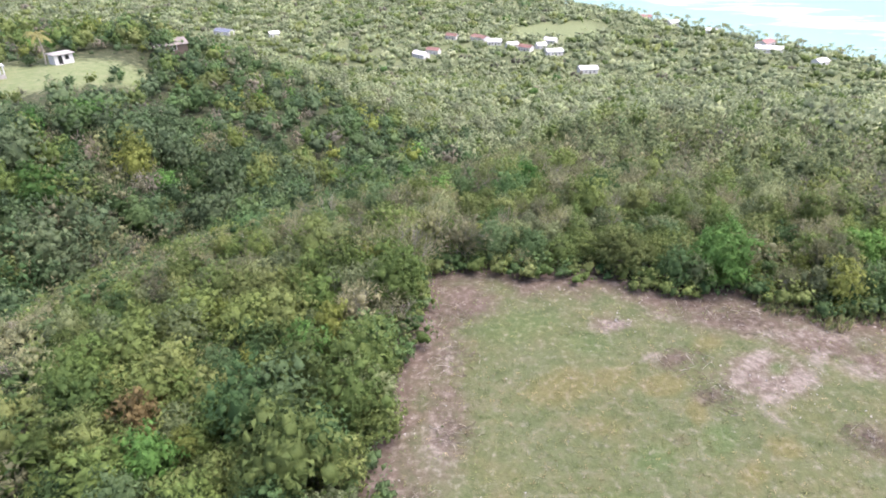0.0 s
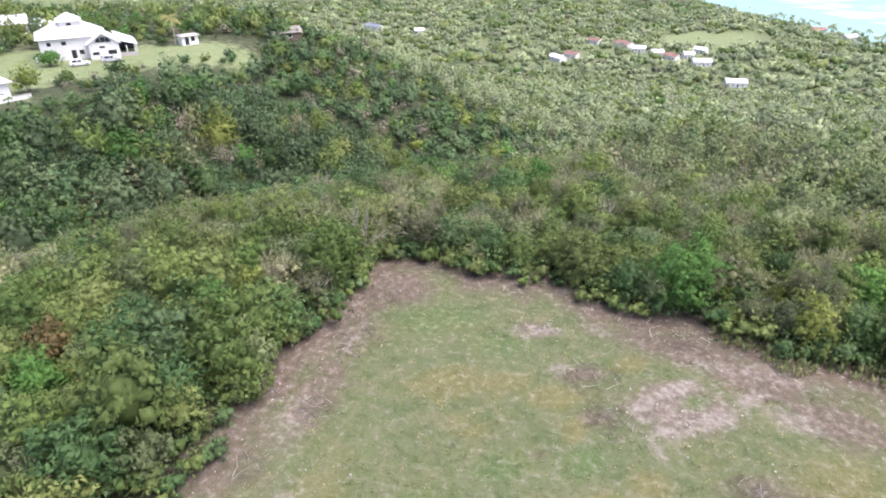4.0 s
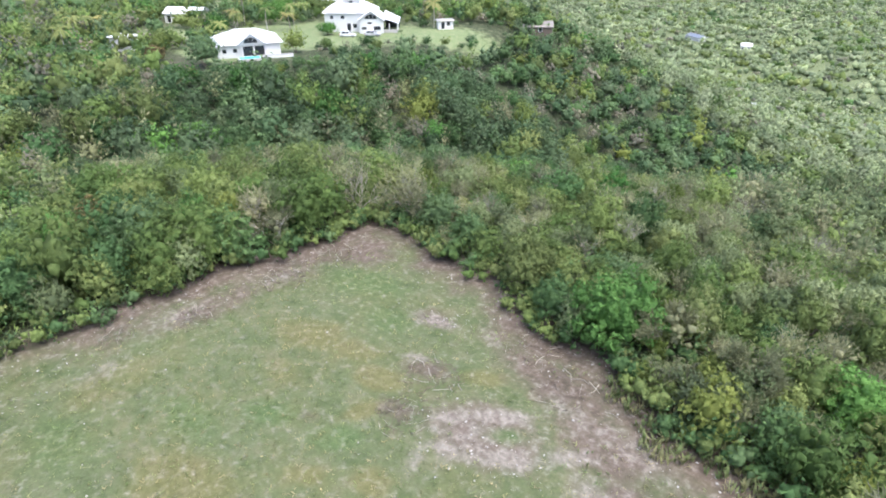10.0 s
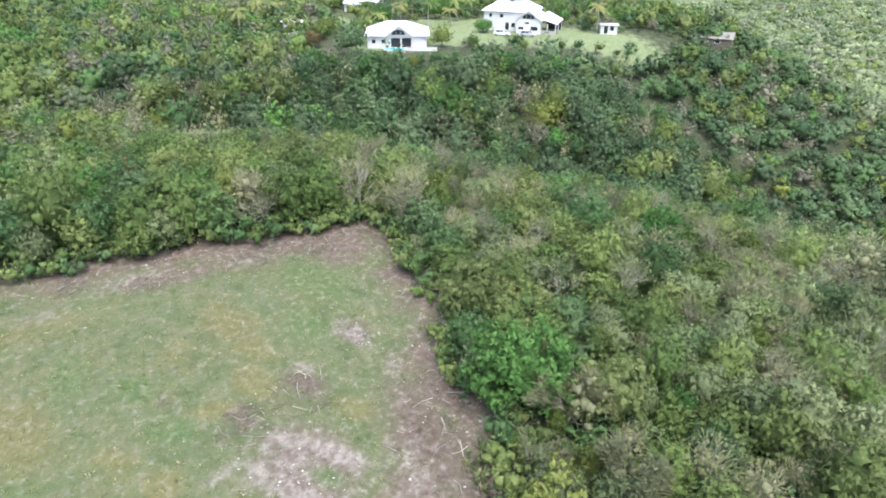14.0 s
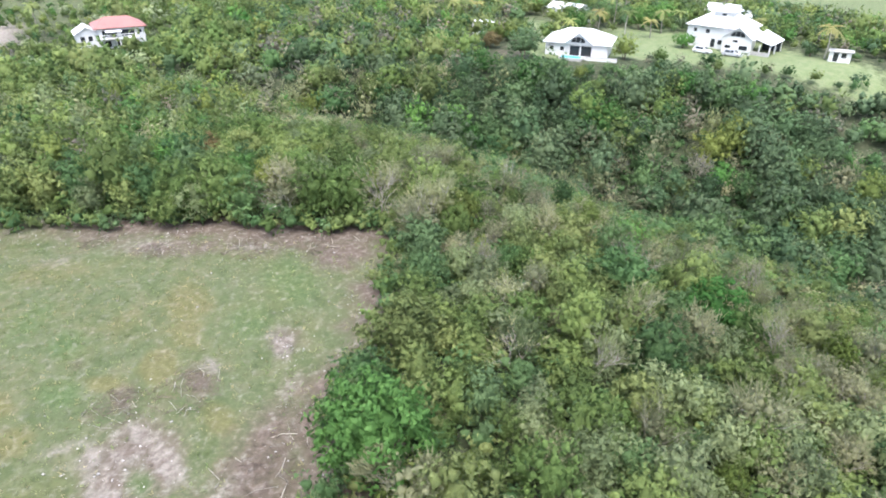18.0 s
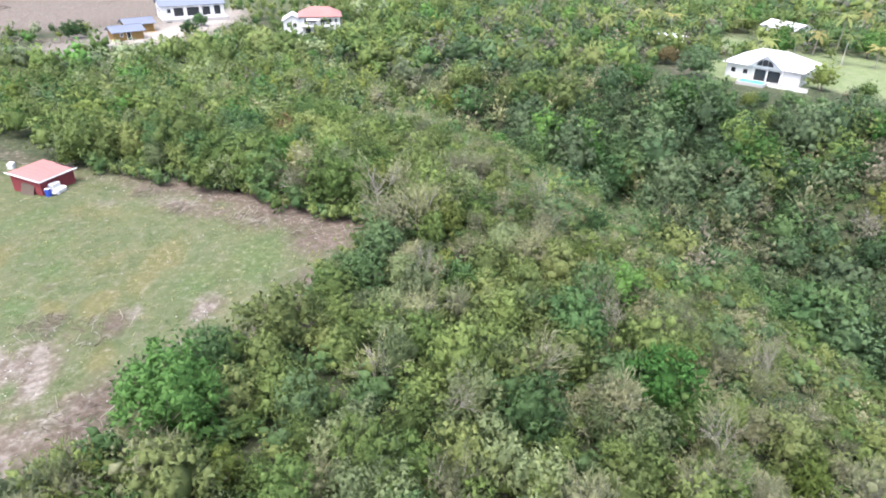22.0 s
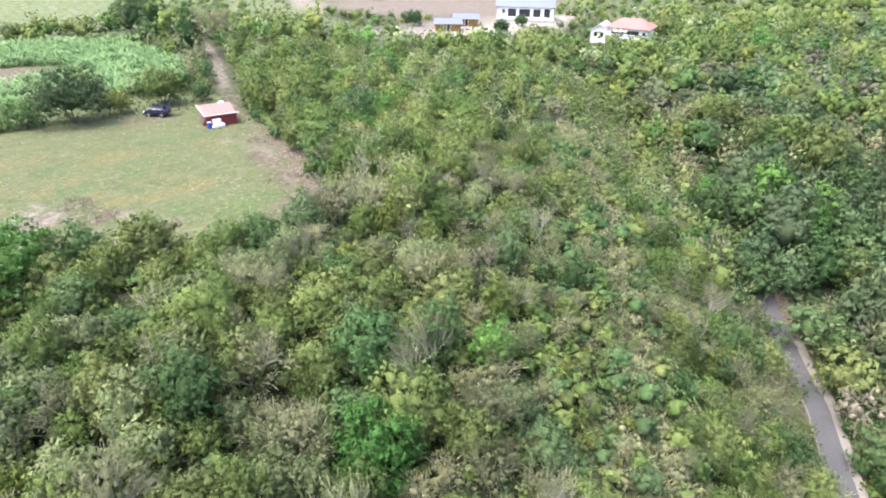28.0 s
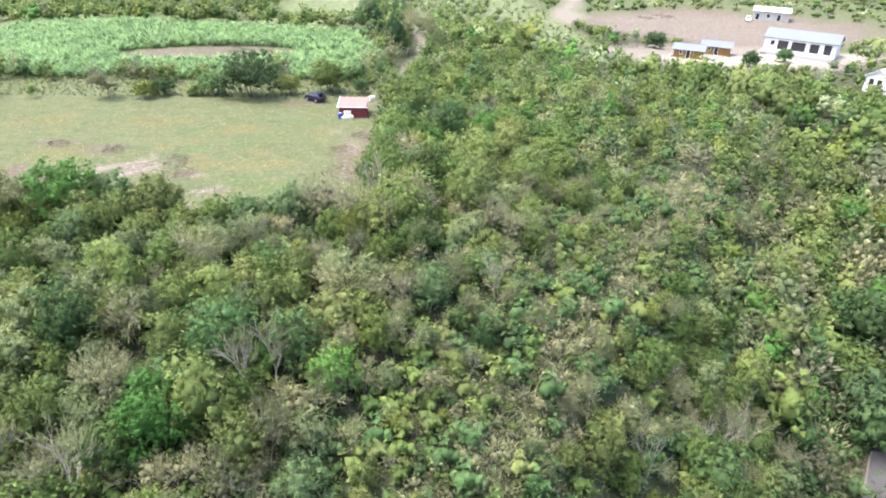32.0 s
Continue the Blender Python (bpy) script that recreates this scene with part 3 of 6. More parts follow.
# ---- plants ----
def cards(rng, centres, normals, length, width, droop=0.25, corners=4):
    """Leaf clumps as kites, folded a little along the middle, or, for far trees, as three-cornered sprigs."""
    n = len(centres)
    nrm = normals / np.linalg.norm(normals, axis=1, keepdims=True)
    ref = rng.normal(size=(n, 3))
    u = np.cross(nrm, ref)
    u /= np.linalg.norm(u, axis=1, keepdims=True) + 1e-9
    v = np.cross(nrm, u)
    ln = length * rng.uniform(0.6, 1.35, (n, 1))
    wd = width * rng.uniform(0.6, 1.35, (n, 1))
    fold = nrm * ln * droop * 0.5
    a = centres - u * ln * 0.5 - fold
    b = centres + v * wd * 0.5 + u * ln * rng.uniform(-0.2, 0.2, (n, 1))
    c = centres + u * ln * 0.5 - fold
    d = centres - v * wd * 0.5 + u * ln * rng.uniform(-0.2, 0.2, (n, 1))
    if corners == 3:
        return np.stack([a, c + v * wd * 0.5, d], 1).reshape(-1, 3), 3 * np.arange(n)[:, None] + (0, 2, 1)
    verts = np.stack([a, b, c, d], 1).reshape(-1, 3)
    k = 4 * np.arange(n)[:, None]
    return verts, np.concatenate([k + (0, 2, 1), k + (0, 3, 2)])


GOLD = (1 + 5 ** 0.5) / 2
ICO_V = np.array([(-1, GOLD, 0), (1, GOLD, 0), (-1, -GOLD, 0), (1, -GOLD, 0), (0, -1, GOLD), (0, 1, GOLD), (0, -1, -GOLD), (0, 1, -GOLD), (GOLD, 0, -1), (GOLD, 0, 1), (-GOLD, 0, -1), (-GOLD, 0, 1)]) / math.sqrt(1 + GOLD * GOLD)
ICO_F = np.array([(0, 11, 5), (0, 5, 1), (0, 1, 7), (0, 7, 10), (0, 10, 11), (1, 5, 9), (5, 11, 4), (11, 10, 2), (10, 7, 6), (7, 1, 8), (3, 9, 4), (3, 4, 2), (3, 2, 6), (3, 6, 8), (3, 8, 9), (4, 9, 5), (2, 4, 11), (6, 2, 10), (8, 6, 7), (9, 8, 1)])


def sprays(rng, roots, ways, length, width):
    """Twigs with withered leaves: long narrow kites that point outwards."""
    n = len(roots)
    w = ways / (np.linalg.norm(ways, axis=1, keepdims=True) + 1e-9)
    v = np.cross(w, rng.normal(size=(n, 3)))
    v /= np.linalg.norm(v, axis=1, keepdims=True) + 1e-9
    ln = length * rng.uniform(0.5, 1.4, (n, 1))
    wd = width * rng.uniform(0.5, 1.4, (n, 1))
    mid = roots + w * ln * rng.uniform(0.4, 0.7, (n, 1))
    verts = np.stack([roots, mid + v * wd * 0.5, roots + w * ln, mid - v * wd * 0.5], 1).reshape(-1, 3)
    k = 4 * np.arange(n)[:, None]
    return verts, np.concatenate([k + (0, 1, 2), k + (0, 2, 3)])


OCT_V = np.array([(1, 0, 0), (-1, 0, 0), (0, 1, 0), (0, -1, 0), (0, 0, 1), (0, 0, -1)], float)
OCT_F = np.array([(0, 2, 4), (2, 1, 4), (1, 3, 4), (3, 0, 4), (2, 0, 5), (1, 2, 5), (3, 1, 5), (0, 3, 5)])


def crown(rng, radius, low, high, lobes, count, size, jitter=0.35, inner=0.7, twiggy=False, corners=4):
    """An uneven crown: many small leaf masses piled over a dome, each bulging on its own, with leaf clumps all over them."""
    bv, bf = OCT_V, OCT_F
    mid = np.array([0, 0, low + 0.45 * (high - low)])
    phase = rng.uniform(0, 6.28)
    rank = (np.arange(lobes) + 0.5) / lobes
    up = 1 - 1.62 * rank
    ang = 2.4 * np.arange(lobes) + phase + rng.uniform(-0.4, 0.4, lobes)
    flat = np.sqrt(np.maximum(1 - up ** 2, 0))
    ways = np.stack([np.cos(ang) * flat, np.sin(ang) * flat, up], -1)
    reach = rng.uniform(0.62, 1.14, lobes) * (1 + 0.16 * np.sin(2 * ang + phase) + 0.12 * np.sin(3 * ang + 4 * up + phase))
    homes = mid + ways * (radius * 0.74, radius * 0.74, 0.46 * (high - low)) * reach[:, None]
    sizes = radius * rng.uniform(0.2, 0.46, lobes) * (20 / lobes) ** 0.45
    per = max(count // lobes, 1)
    big = ICO_V * (radius * 0.6, radius * 0.6, 0.36 * (high - low)) * (0.45 if inner < 0.5 else 0.72) * rng.uniform(0.8, 1.15, (12, 1)) + mid
    vs, fs, ln, base = ([big], [ICO_F], [ICO_V], 12) if lobes > 6 else ([], [], [], 0)
    cs, ns, hs, ds = [], [], [], []
    for home, way, r in zip(homes, ways, sizes):
        ball = bv @ np.array(Euler((rng.uniform(0, 6), rng.uniform(0, 6), 0)).to_matrix())
        keep = ball[bf].mean(axis=1)[:, 2] > -0.5
        lump = ball * r * inner * rng.uniform(0.6, 1.25, (len(bv), 1)) * (1, 1, 0.9)
        fs.append(bf[keep] + base)
        vs.append(lump + home - way * r * 0.25)
        out = ball * 0.75 + way * 0.3
        ln.append(out / (np.linalg.norm(out, axis=1, keepdims=True) + 1e-9))
        base += len(bv)
        d = rng.normal(size=(per, 3))
        d[:, 2] = np.abs(d[:, 2]) * 1.1 - 0.3
        d = d + way * 0.35
        d /= np.linalg.norm(d, axis=1, keepdims=True)
        cs.append(home + d * r * rng.uniform(0.5, 0.95 if twiggy else 1.45, (per, 1)) * (1, 1, 0.92))
        ns.append(d + (0, 0, 0.2) + rng.normal(size=(per, 3)) * jitter)
        hs.append(d * 0.8 + way * 0.3)
        ds.append(d + (0, 0, 0.5) + rng.normal(size=(per, 3)) * 0.35)
    cs, ns, hs = np.concatenate(cs), np.concatenate(ns), np.concatenate(hs)
    if twiggy:
        cv, cf = sprays(rng, cs, np.concatenate(ds), min(size * 1.5, 0.9), min(size * 0.4, 0.16))
        cn = np.zeros_like(cv)
    else:
        cv, cf = cards(rng, cs, ns, size, size * 0.7, 0.25, corners)
        cn = np.repeat(hs + rng.normal(size=hs.shape) * 0.3, corners, axis=0)
        cn /= np.linalg.norm(cn, axis=1, keepdims=True)
    return np.concatenate(vs + [cv]), np.concatenate(fs + [cf + base]), np.concatenate(ln + [cn])


def tubes(segments, sides=4):
    """Tapered limbs: rows of (start, end, radius at start, radius at end)."""
    vs, fs, n = [], [], 0
    for p, q, r0, r1 in segments:
        p, q = np.asarray(p, float), np.asarray(q, float)
        w = q - p
        w /= np.linalg.norm(w) + 1e-9
        u = np.cross(w, (0.31, 0.95, 0.1))
        u /= np.linalg.norm(u) + 1e-9
        v = np.cross(w, u)
        for c, r in ((p, r0), (q, r1)):
            for k in range(sides):
                a = 2 * math.pi * k / sides
                vs.append(c + r * (math.cos(a) * u + math.sin(a) * v))
        for k in range(sides):
            j = (k + 1) % sides
            fs += [(n + k, n + j, n + sides + j), (n + k, n + sides + j, n + sides + k)]
        n += 2 * sides
    return np.array(vs), np.array(fs)


def limbs(rng, height, radius, splits, levels, thick, lean=0.9):
    """Segments of a branching stem."""
    out = []

    def grow(p, w, length, r, level):
        q = p + w * length
        out.append((p, q, r, r * 0.65))
        if level == 0:
            return
        for i in range(splits + int(rng.integers(0, 2))):
            side = rng.normal(size=3)
            side -= w * side.dot(w)
            side /= np.linalg.norm(side) + 1e-9
            nw = w + side * lean * rng.uniform(0.5, 1.2) + np.array([0, 0, 0.12])
            nw /= np.linalg.norm(nw)
            grow(p + w * length * rng.uniform(0.65, 1.0), nw, length * rng.uniform(0.55, 0.85), r * 0.6, level - 1)

    stems = 1 + int(rng.integers(0, 3))
    for _ in range(stems):
        w = np.array([rng.normal() * 0.28, rng.normal() * 0.28, 1.0])
        grow(np.array([rng.normal() * 0.1, rng.normal() * 0.1, -0.3]), w / np.linalg.norm(w), height * 0.42, thick, levels)
    return out


class Kind:
    """One shape of tree, one unit of it used many times: arrays and, on demand, shared meshes."""

    def __init__(self, seed, leaf, radius, low, high, lobes, count, size, bare=0, jitter=0.5, inner=0.52, corners=4):
        rng = np.random.default_rng(seed)
        self.leaf, self.bare, self.high = leaf, bare, high
        twiggy = leaf in ("dry", "grey") and not bare
        self.cv, self.cf, self.cn = crown(rng, radius, low, high, lobes, count, size, jitter, 0.42 if twiggy else inner, twiggy, corners)
        if bare:
            seg = limbs(rng, high, radius, 3, 4 if radius > 2.5 else 3, 0.085 if radius > 2.5 else 0.05, 0.7)
            self.tv, self.tf = tubes(seg, 3)
            tips = np.array([s[1] for s in seg[len(seg) // 4:]])
            pick = tips[rng.integers(0, len(tips), count)] + rng.normal(size=(count, 3)) * 0.14
            out = pick * (1, 1, 0.7) - (0, 0, 0.12 * high)
            out = out / np.linalg.norm(out, axis=1, keepdims=True) + rng.normal(size=(count, 3)) * 0.4
            self.cv, self.cf = sprays(rng, pick, out, size, size * 0.12)
            few = count // 3
            lv, lf = cards(rng, pick[:few] + out[:few] * size * 0.5, rng.normal(size=(few, 3)) + (0, 0, 0.8), 0.19, 0.12)
            self.cf = np.concatenate([self.cf, lf + len(self.cv)])
            self.cv = np.concatenate([self.cv, lv])
            self.cn = np.zeros_like(self.cv)
            if count > 250:
                wv, wf, wn = crown(rng, radius * 0.8, high * 0.2, high * 0.95, 16, 240, 0.2, 0.6, 0.48)
                self.cf = np.concatenate([self.cf, wf + len(self.cv)])
                self.cv, self.cn = np.concatenate([self.cv, wv]), np.concatenate([self.cn, wn])
        else:
            seg = limbs(rng, high * 0.85, radius, 2, 2, 0.11, 0.8)
            self.tv, self.tf = tubes(seg, 3)
        self.meshes = None

    def thing(self, name, label, category, at, group=""):
        if self.meshes is None:
            self.meshes = (mesh_np("trunk", self.tv, self.tf, GREY_BARK if self.bare else BARK), mesh_np("crown", self.cv, self.cf, LEAF[self.leaf], None, True, self.cn))
        ob = thing(name, label, category, at, group)
        put("trunk", self.meshes[0], ob)
        put("crown", self.meshes[1], ob)
        return ob


NEAR = {
    "olive": [Kind(10 + i, "olive", 1.8 + 0.22 * i, 0.2, 3.4 + 0.35 * i, 38 + 2 * i, 1050, 0.28, corners=3) for i in range(4)],
    "dark": [Kind(20 + i, "dark", 2.0 + 0.3 * i, 0.2, 3.9 + 0.5 * i, 42, 1120, 0.29, corners=3) for i in range(3)],
    "bright": [Kind(30 + i, "bright", 1.9 + 0.3 * i, 0.2, 3.5 + 0.4 * i, 40, 1085, 0.28, corners=3) for i in range(2)],
    "yellow": [Kind(40 + i, "yellow", 1.3 + 0.3 * i, 0.3, 3.3, 26, 665, 0.27, corners=3) for i in range(2)],
    "dry": [Kind(50 + i, "dry", 1.9, 0.6, 3.7, 7, 360, 0.55, 1) for i in range(4)],
    "bare": [Kind(60 + i, "dry", 1.9, 0.8, 4.0, 7, 170, 0.6, 1) for i in range(3)],
    "shade": [Kind(80 + i, "shade", 2.1, 0.2, 4.1, 42, 1120, 0.29, corners=3) for i in range(2)],
    "pale": [Kind(75 + i, "sage", 1.8 + 0.2 * i, 0.2, 3.4, 38, 1015, 0.28, corners=3) for i in range(2)],
    "russet": [Kind(70, "russet", 1.5, 0.3, 3.2, 28, 700, 0.27, corners=3)],
}
WORDS = {
    "olive": ("tree", "small olive-green broadleaf tree in dense dry scrub", "tree"),
    "dark": ("tree", "dark green leafy tree with a full rounded crown", "tree"),
    "bright": ("tree", "fresh bright green leafy tree among dry scrub", "tree"),
    "yellow": ("tree", "slender yellow-green tree among the scrub", "tree"),
    "dry": ("dry_tree", "half-dry grey-brown tree with sparse withered leaves", "tree"),
    "bare": ("bare_tree", "bare grey tree with bleached twisted branches", "tree"),
    "shade": ("tree", "deep green tree on the slope of the ravine", "tree"),
    "pale": ("tree", "pale grey-green tree in the scrub", "tree"),
    "russet": ("tree", "low tree with reddish-brown dry leaves", "tree"),
}


def spread(rng, x0, x1, y0, y1, step, jit=0.48):
    """Points of a shaken grid."""
    xs, ys = np.meshgrid(np.arange(x0, x1, step), np.arange(y0, y1, step))
    xs, ys = xs.ravel(), ys.ravel()
    return xs + rng.uniform(-jit, jit, len(xs)) * step, ys + rng.uniform(-jit, jit, len(ys)) * step


def species(rng, x, y):
    """Which kind grows at a place: pale and dry on the ridge and far slopes, dark in the ravine and on the villas'
    hill, whose shaded side is put into the leaf colour too.
    """
    z = float(land(x, y))
    beyond = (y - 55) * 0.63 - (x + 23) * 0.777
    # Deep green growth, plus the hill's shaded side painted in by darker leaves.
    dark_shaded = float((0.35 if z > -6.0 else 1.0) * sst(19, 27, beyond) * (1 - sst(-8, 24, x)) * (1 - sst(186, 204, y)) * sst(-25, 20, y))
    patchy = float(lumps(np.asarray(x), np.asarray(y), 9, 1.5))
    u = rng.uniform()
    tall = 0.28 if x < -2.5 and y < 44 and z > -4 else 0.0
    if x > 6 and y > 44:
        tall = 0.09
    crestward = 0.2 * math.exp(-((beyond + 6) / 8) ** 2) if y > 25 else 0.0
    if u < 0.33 + 0.22 * patchy - 0.14 * dark_shaded - tall + crestward:
        return "bare" if rng.uniform() < 0.2 else "dry"
    u = rng.uniform()
    if rng.uniform() < 0.58 * float(sst(4, 28, x) * sst(46, 60, y)) + 0.14 * (dark_shaded < 0.2) + crestward:
        return "pale"
    if dark_shaded > 0.3 and rng.uniform() < 0.5 * dark_shaded:
        return "shade"
    if u < 0.12 + 0.5 * dark_shaded:
        return "dark"
    if u < 0.17 + 0.54 * dark_shaded:
        return "bright"
    if u < 0.25 + 0.56 * dark_shaded:
        return "yellow"
    return "olive"


class Heap:
    """Joined plants of one zone, sorted by material."""

    def __init__(self):
        self.parts = {}

    def add(self, mat, v, f, tint, n=None):
        self.parts.setdefault(mat, []).append((v, f, np.full(len(v), tint), np.zeros_like(v) if n is None else n))

    def link(self, name, labels, category):
        for mat, items in self.parts.items():
            base, vs, fs, ts, ns = 0, [], [], [], []
            for v, f, t, n in items:
                ns.append(n)
                vs.append(v)
                fs.append(f + base)
                ts.append(t)
                base += len(v)
            me = mesh_np(name, np.concatenate(vs), np.concatenate(fs), mat, np.concatenate(ts), True, np.concatenate(ns))
            tagged(put(name, me), labels.get(mat.name, labels[""]), category, kind="stuff")


def turn(v, ang, s, sz, at):
    c, k = math.cos(ang) * s, math.sin(ang) * s
    return np.stack([v[:, 0] * c - v[:, 1] * k + at[0], v[:, 0] * k + v[:, 1] * c + at[1], v[:, 2] * sz + at[2]], -1)


def swing(n, ang):
    """Normals turned about the upright."""
    c, k = math.cos(ang), math.sin(ang)
    return np.stack([n[:, 0] * c - n[:, 1] * k, n[:, 0] * k + n[:, 1] * c, n[:, 2]], -1)


def stunted(off):
    """How far the wind on the ridge keeps the growth low: 1 is full height."""
    return float(1 - 0.62 * math.exp(-((off - 1.0) / (8 if off < 1 else 3)) ** 2) - 0.15 * sst(0, 4, off) * (1 - sst(9, 16, off)))


def zone(x, y):
    """Metres from the middle of the woods that the flight passes over."""
    return np.minimum(np.hypot(x - 8, y - 47), np.hypot(x + 12, y - 73) + 11)


def seen(x, y):
    """Land that the flight looks at: everything but the far east."""
    return (x < 60 + 0.75 * np.maximum(y - 20, 0)) | (y < 0) & (x < 130)


# trees that stand out: kind, place, crown radius, height
rng = np.random.default_rng(7)
MARKED = [
    ("bright", 24.8, 46.9, 3.5, 5.6, "broad bright green tree at the edge of the field"),
    ("bright", 10.3, 71.5, 2.9, 5.6, "rounded fresh green tree on the wooded slope"),
    ("yellow", -5.4, 45.4, 1.7, 4.9, "yellow-green tree standing out at the field corner"),
    ("olive", -3.6, 28.0, 1.9, 3.4, "round pale green bush at the edge of the field"),
    ("dark", -4.3, 34.5, 2.3, 4.8, "dark green tree at the edge of the field"),
    ("dark", -8.2, 19.4, 3.0, 5.4, "big dark green tree at the edge of the field"),
    ("dark", 5.0, 50.2, 2.2, 4.6, "dark green tree at the field corner"),
    ("dark", 8.4, 50.0, 2.0, 3.6, "dark green bush at the field corner"),
    ("olive", 16.3, 48.4, 2.9, 4.8, "half-dry tree with pale yellowish leaves by the field"),
    ("dry", 28.6, 48.6, 2.2, 4.4, "grey-brown dry tree by the field edge"),
    ("dry", 33.6, 47.2, 2.3, 4.2, "large bare grey tree with twisted branches"),
    ("bright", 39.0, 49.5, 2.4, 4.2, "bright green rounded tree by the field"),
    ("yellow", -2.7, 65.5, 1.5, 4.6, "tall yellow-green tree on the slope"),
    ("bright", -60.0, 61.0, 3.4, 7.0, "bright green tree in the wooded ravine"),
    ("yellow", -70.0, 33.0, 2.8, 5.5, "bright yellow-green tree in the wooded ravine"),
    ("dark", 16.3, 4.2, 4.9, 7.2, "broad dense dark green tree beside the meadow"),
    ("dark", 21.8, 3.2, 2.8, 3.2, "low grey-green spreading bush beside the meadow"),
    ("olive", 10.6, 2.4, 1.9, 3.2, "small open tree beside the parked car"),
    ("olive", 4.6, 0.6, 3.1, 5.4, "round leafy tree behind the parked car"),
    ("dark", -0.4, 1.2, 1.4, 2.6, "small dark shrub behind the red shed"),
    ("yellow", 31.0, 5.8, 1.7, 2.6, "bright yellow-green bush at the meadow edge"),
    ("dark", 29.0, 3.8, 2.0, 2.6, "small dark bush at the meadow edge"),
    ("dry", 36.0, 5.6, 2.6, 3.4, "grey scrubby bush at the meadow edge"),
    ("olive", 24.6, 4.4, 1.0, 1.4, "low shrub at the meadow edge"),
    ("dark", -6.4, -26.5, 2.6, 10.0, "tall narrow dark tree beside the farm track"),
    ("dry", -8.6, -29.0, 3.2, 9.0, "tall greyish tree beside the farm track"),
    ("dark", -2.0, -54.0, 4.2, 10.5, "tall dark green tree behind the cane field"),
    ("yellow", -94.4, 100.5, 3.2, 5.6, "dense yellow-green tree between the two villas"),
    ("shade", -95.0, 77.5, 5.2, 8.0, "big dark round tree beside the small villa"),
    ("bright", -107.5, 120.0, 3.4, 3.6, "flat spreading green tree before the large villa"),
    ("russet", -108.0, 72.0, 2.8, 4.0, "dark reddish garden shrub"),
    ("olive", -91.8, 108.0, 2.2, 2.6, "rounded garden bush on the lawn"),
    ("dark", -88.0, 118.0, 2.4, 2.6, "dark garden bush at the lawn edge"),
    ("bright", -133.0, 118.0, 4.6, 6.5, "light green garden tree behind the villas"),
    ("bright", -128.0, 98.0, 4.2, 6.0, "light green garden tree behind the villas"),
    ("bright", -142.0, 128.0, 5.0, 7.0, "large light green garden tree"),
    ("dark", -146.0, 112.0, 4.6, 7.0, "large dark garden tree behind the villas"),
    ("dark", -97.5, 147.0, 1.8, 2.4, "dark shrub beside the garden pavilion"),
    ("dark", -89.0, -40.0, 2.6, 3.6, "dark shrub in the sandy clearing"),
    ("dark", -101.0, -46.0, 2.4, 3.2, "dark shrub in the sandy clearing"),
    ("dark", -74.0, -60.0, 2.8, 4.0, "dark shrub in the sandy clearing"),
    ("dark", -7.0, -58.0, 3.6, 9.5, "tall dark green tree behind the cane field"),
]
taken = []
for i, (sp, x, y, r, h, label) in enumerate(MARKED):
    k = NEAR[sp][i % len(NEAR[sp])]
    close = y < 76
    tufted = min(int(18 + 10 * r * r), 170) if close else int(12 + 3 * r * r)
    big = Kind(900 + i, k.leaf, r, 0.1, h, tufted, tufted * (24 if close else 10), (0.55 if k.bare else 0.24 + 0.025 * r) if close else 0.5, k.bare, corners=3)
    name, _, cat = WORDS[sp]
    big.thing(name, label, cat, Matrix.Translation((x, y, float(land(x, y)))))
    taken.append((x, y, r * (0.5 if k.bare else 1.0)))

px, py = spread(rng, -60, 70, -10, 115, 2.1)
keep = ~open_land(px, py) & (zone(px, py) < 38) & seen(px, py)
for x, y, r in taken:
    keep &= np.hypot(px - x, py - y) > r * 0.8
px, py = px[keep], py[keep]
order = np.argsort(np.abs(px - 8) + np.abs(py - 58))
px, py = px[order], py[order]
LIMIT = {"tree": 290, "dry_tree": 150, "bare_tree": 60}
near_heap, made = Heap(), {}
for x, y, z in zip(px, py, land(px, py)):
    sp = species(rng, x, y)
    if x < -6 and y < 36 and rng.uniform() < 0.06:
        sp = "russet"
    k = NEAR[sp][int(rng.integers(0, len(NEAR[sp])))]
    ang, s = rng.uniform(0, 2 * math.pi), rng.uniform(0.58, 1.12)
    # shorter scrub on the exposed crest
    off = (y - 55) * 0.63 - (x + 23) * 0.777
    if -2 < off < 4 and y > 44 and rng.uniform() < 0.55:
        sp = "dry"
        k = NEAR[sp][int(rng.integers(0, len(NEAR[sp])))]
    s *= stunted(off)
    if inside_field(x, y) > -6 and y < 52 and x < 3:
        s *= 1.22
    elif inside_field(x, y) > -12 and y > 44 and x > 2:
        s *= 0.82
    sz = s * rng.uniform(0.85, 1.4) * (1.2 if sp == "bare" else 1.0)
    name, label, cat = WORDS[sp]
    made[name] = made.get(name, 0) + 1
    if made[name] <= LIMIT[name]:
        k.thing(name, label, cat, Matrix.Translation((x, y, z)) @ Matrix.Rotation(ang, 4, "Z") @ Matrix.Diagonal((s, s, sz, 1)), "trees of the scrub")
    else:
        t = rng.uniform()
        near_heap.add(LEAF[k.leaf], turn(k.cv, ang, s, sz, (x, y, z)), k.cf, t, swing(k.cn, ang))
        if k.bare:
            near_heap.add(GREY_BARK, turn(k.tv, ang, s, sz, (x, y, z)), k.tf, t)
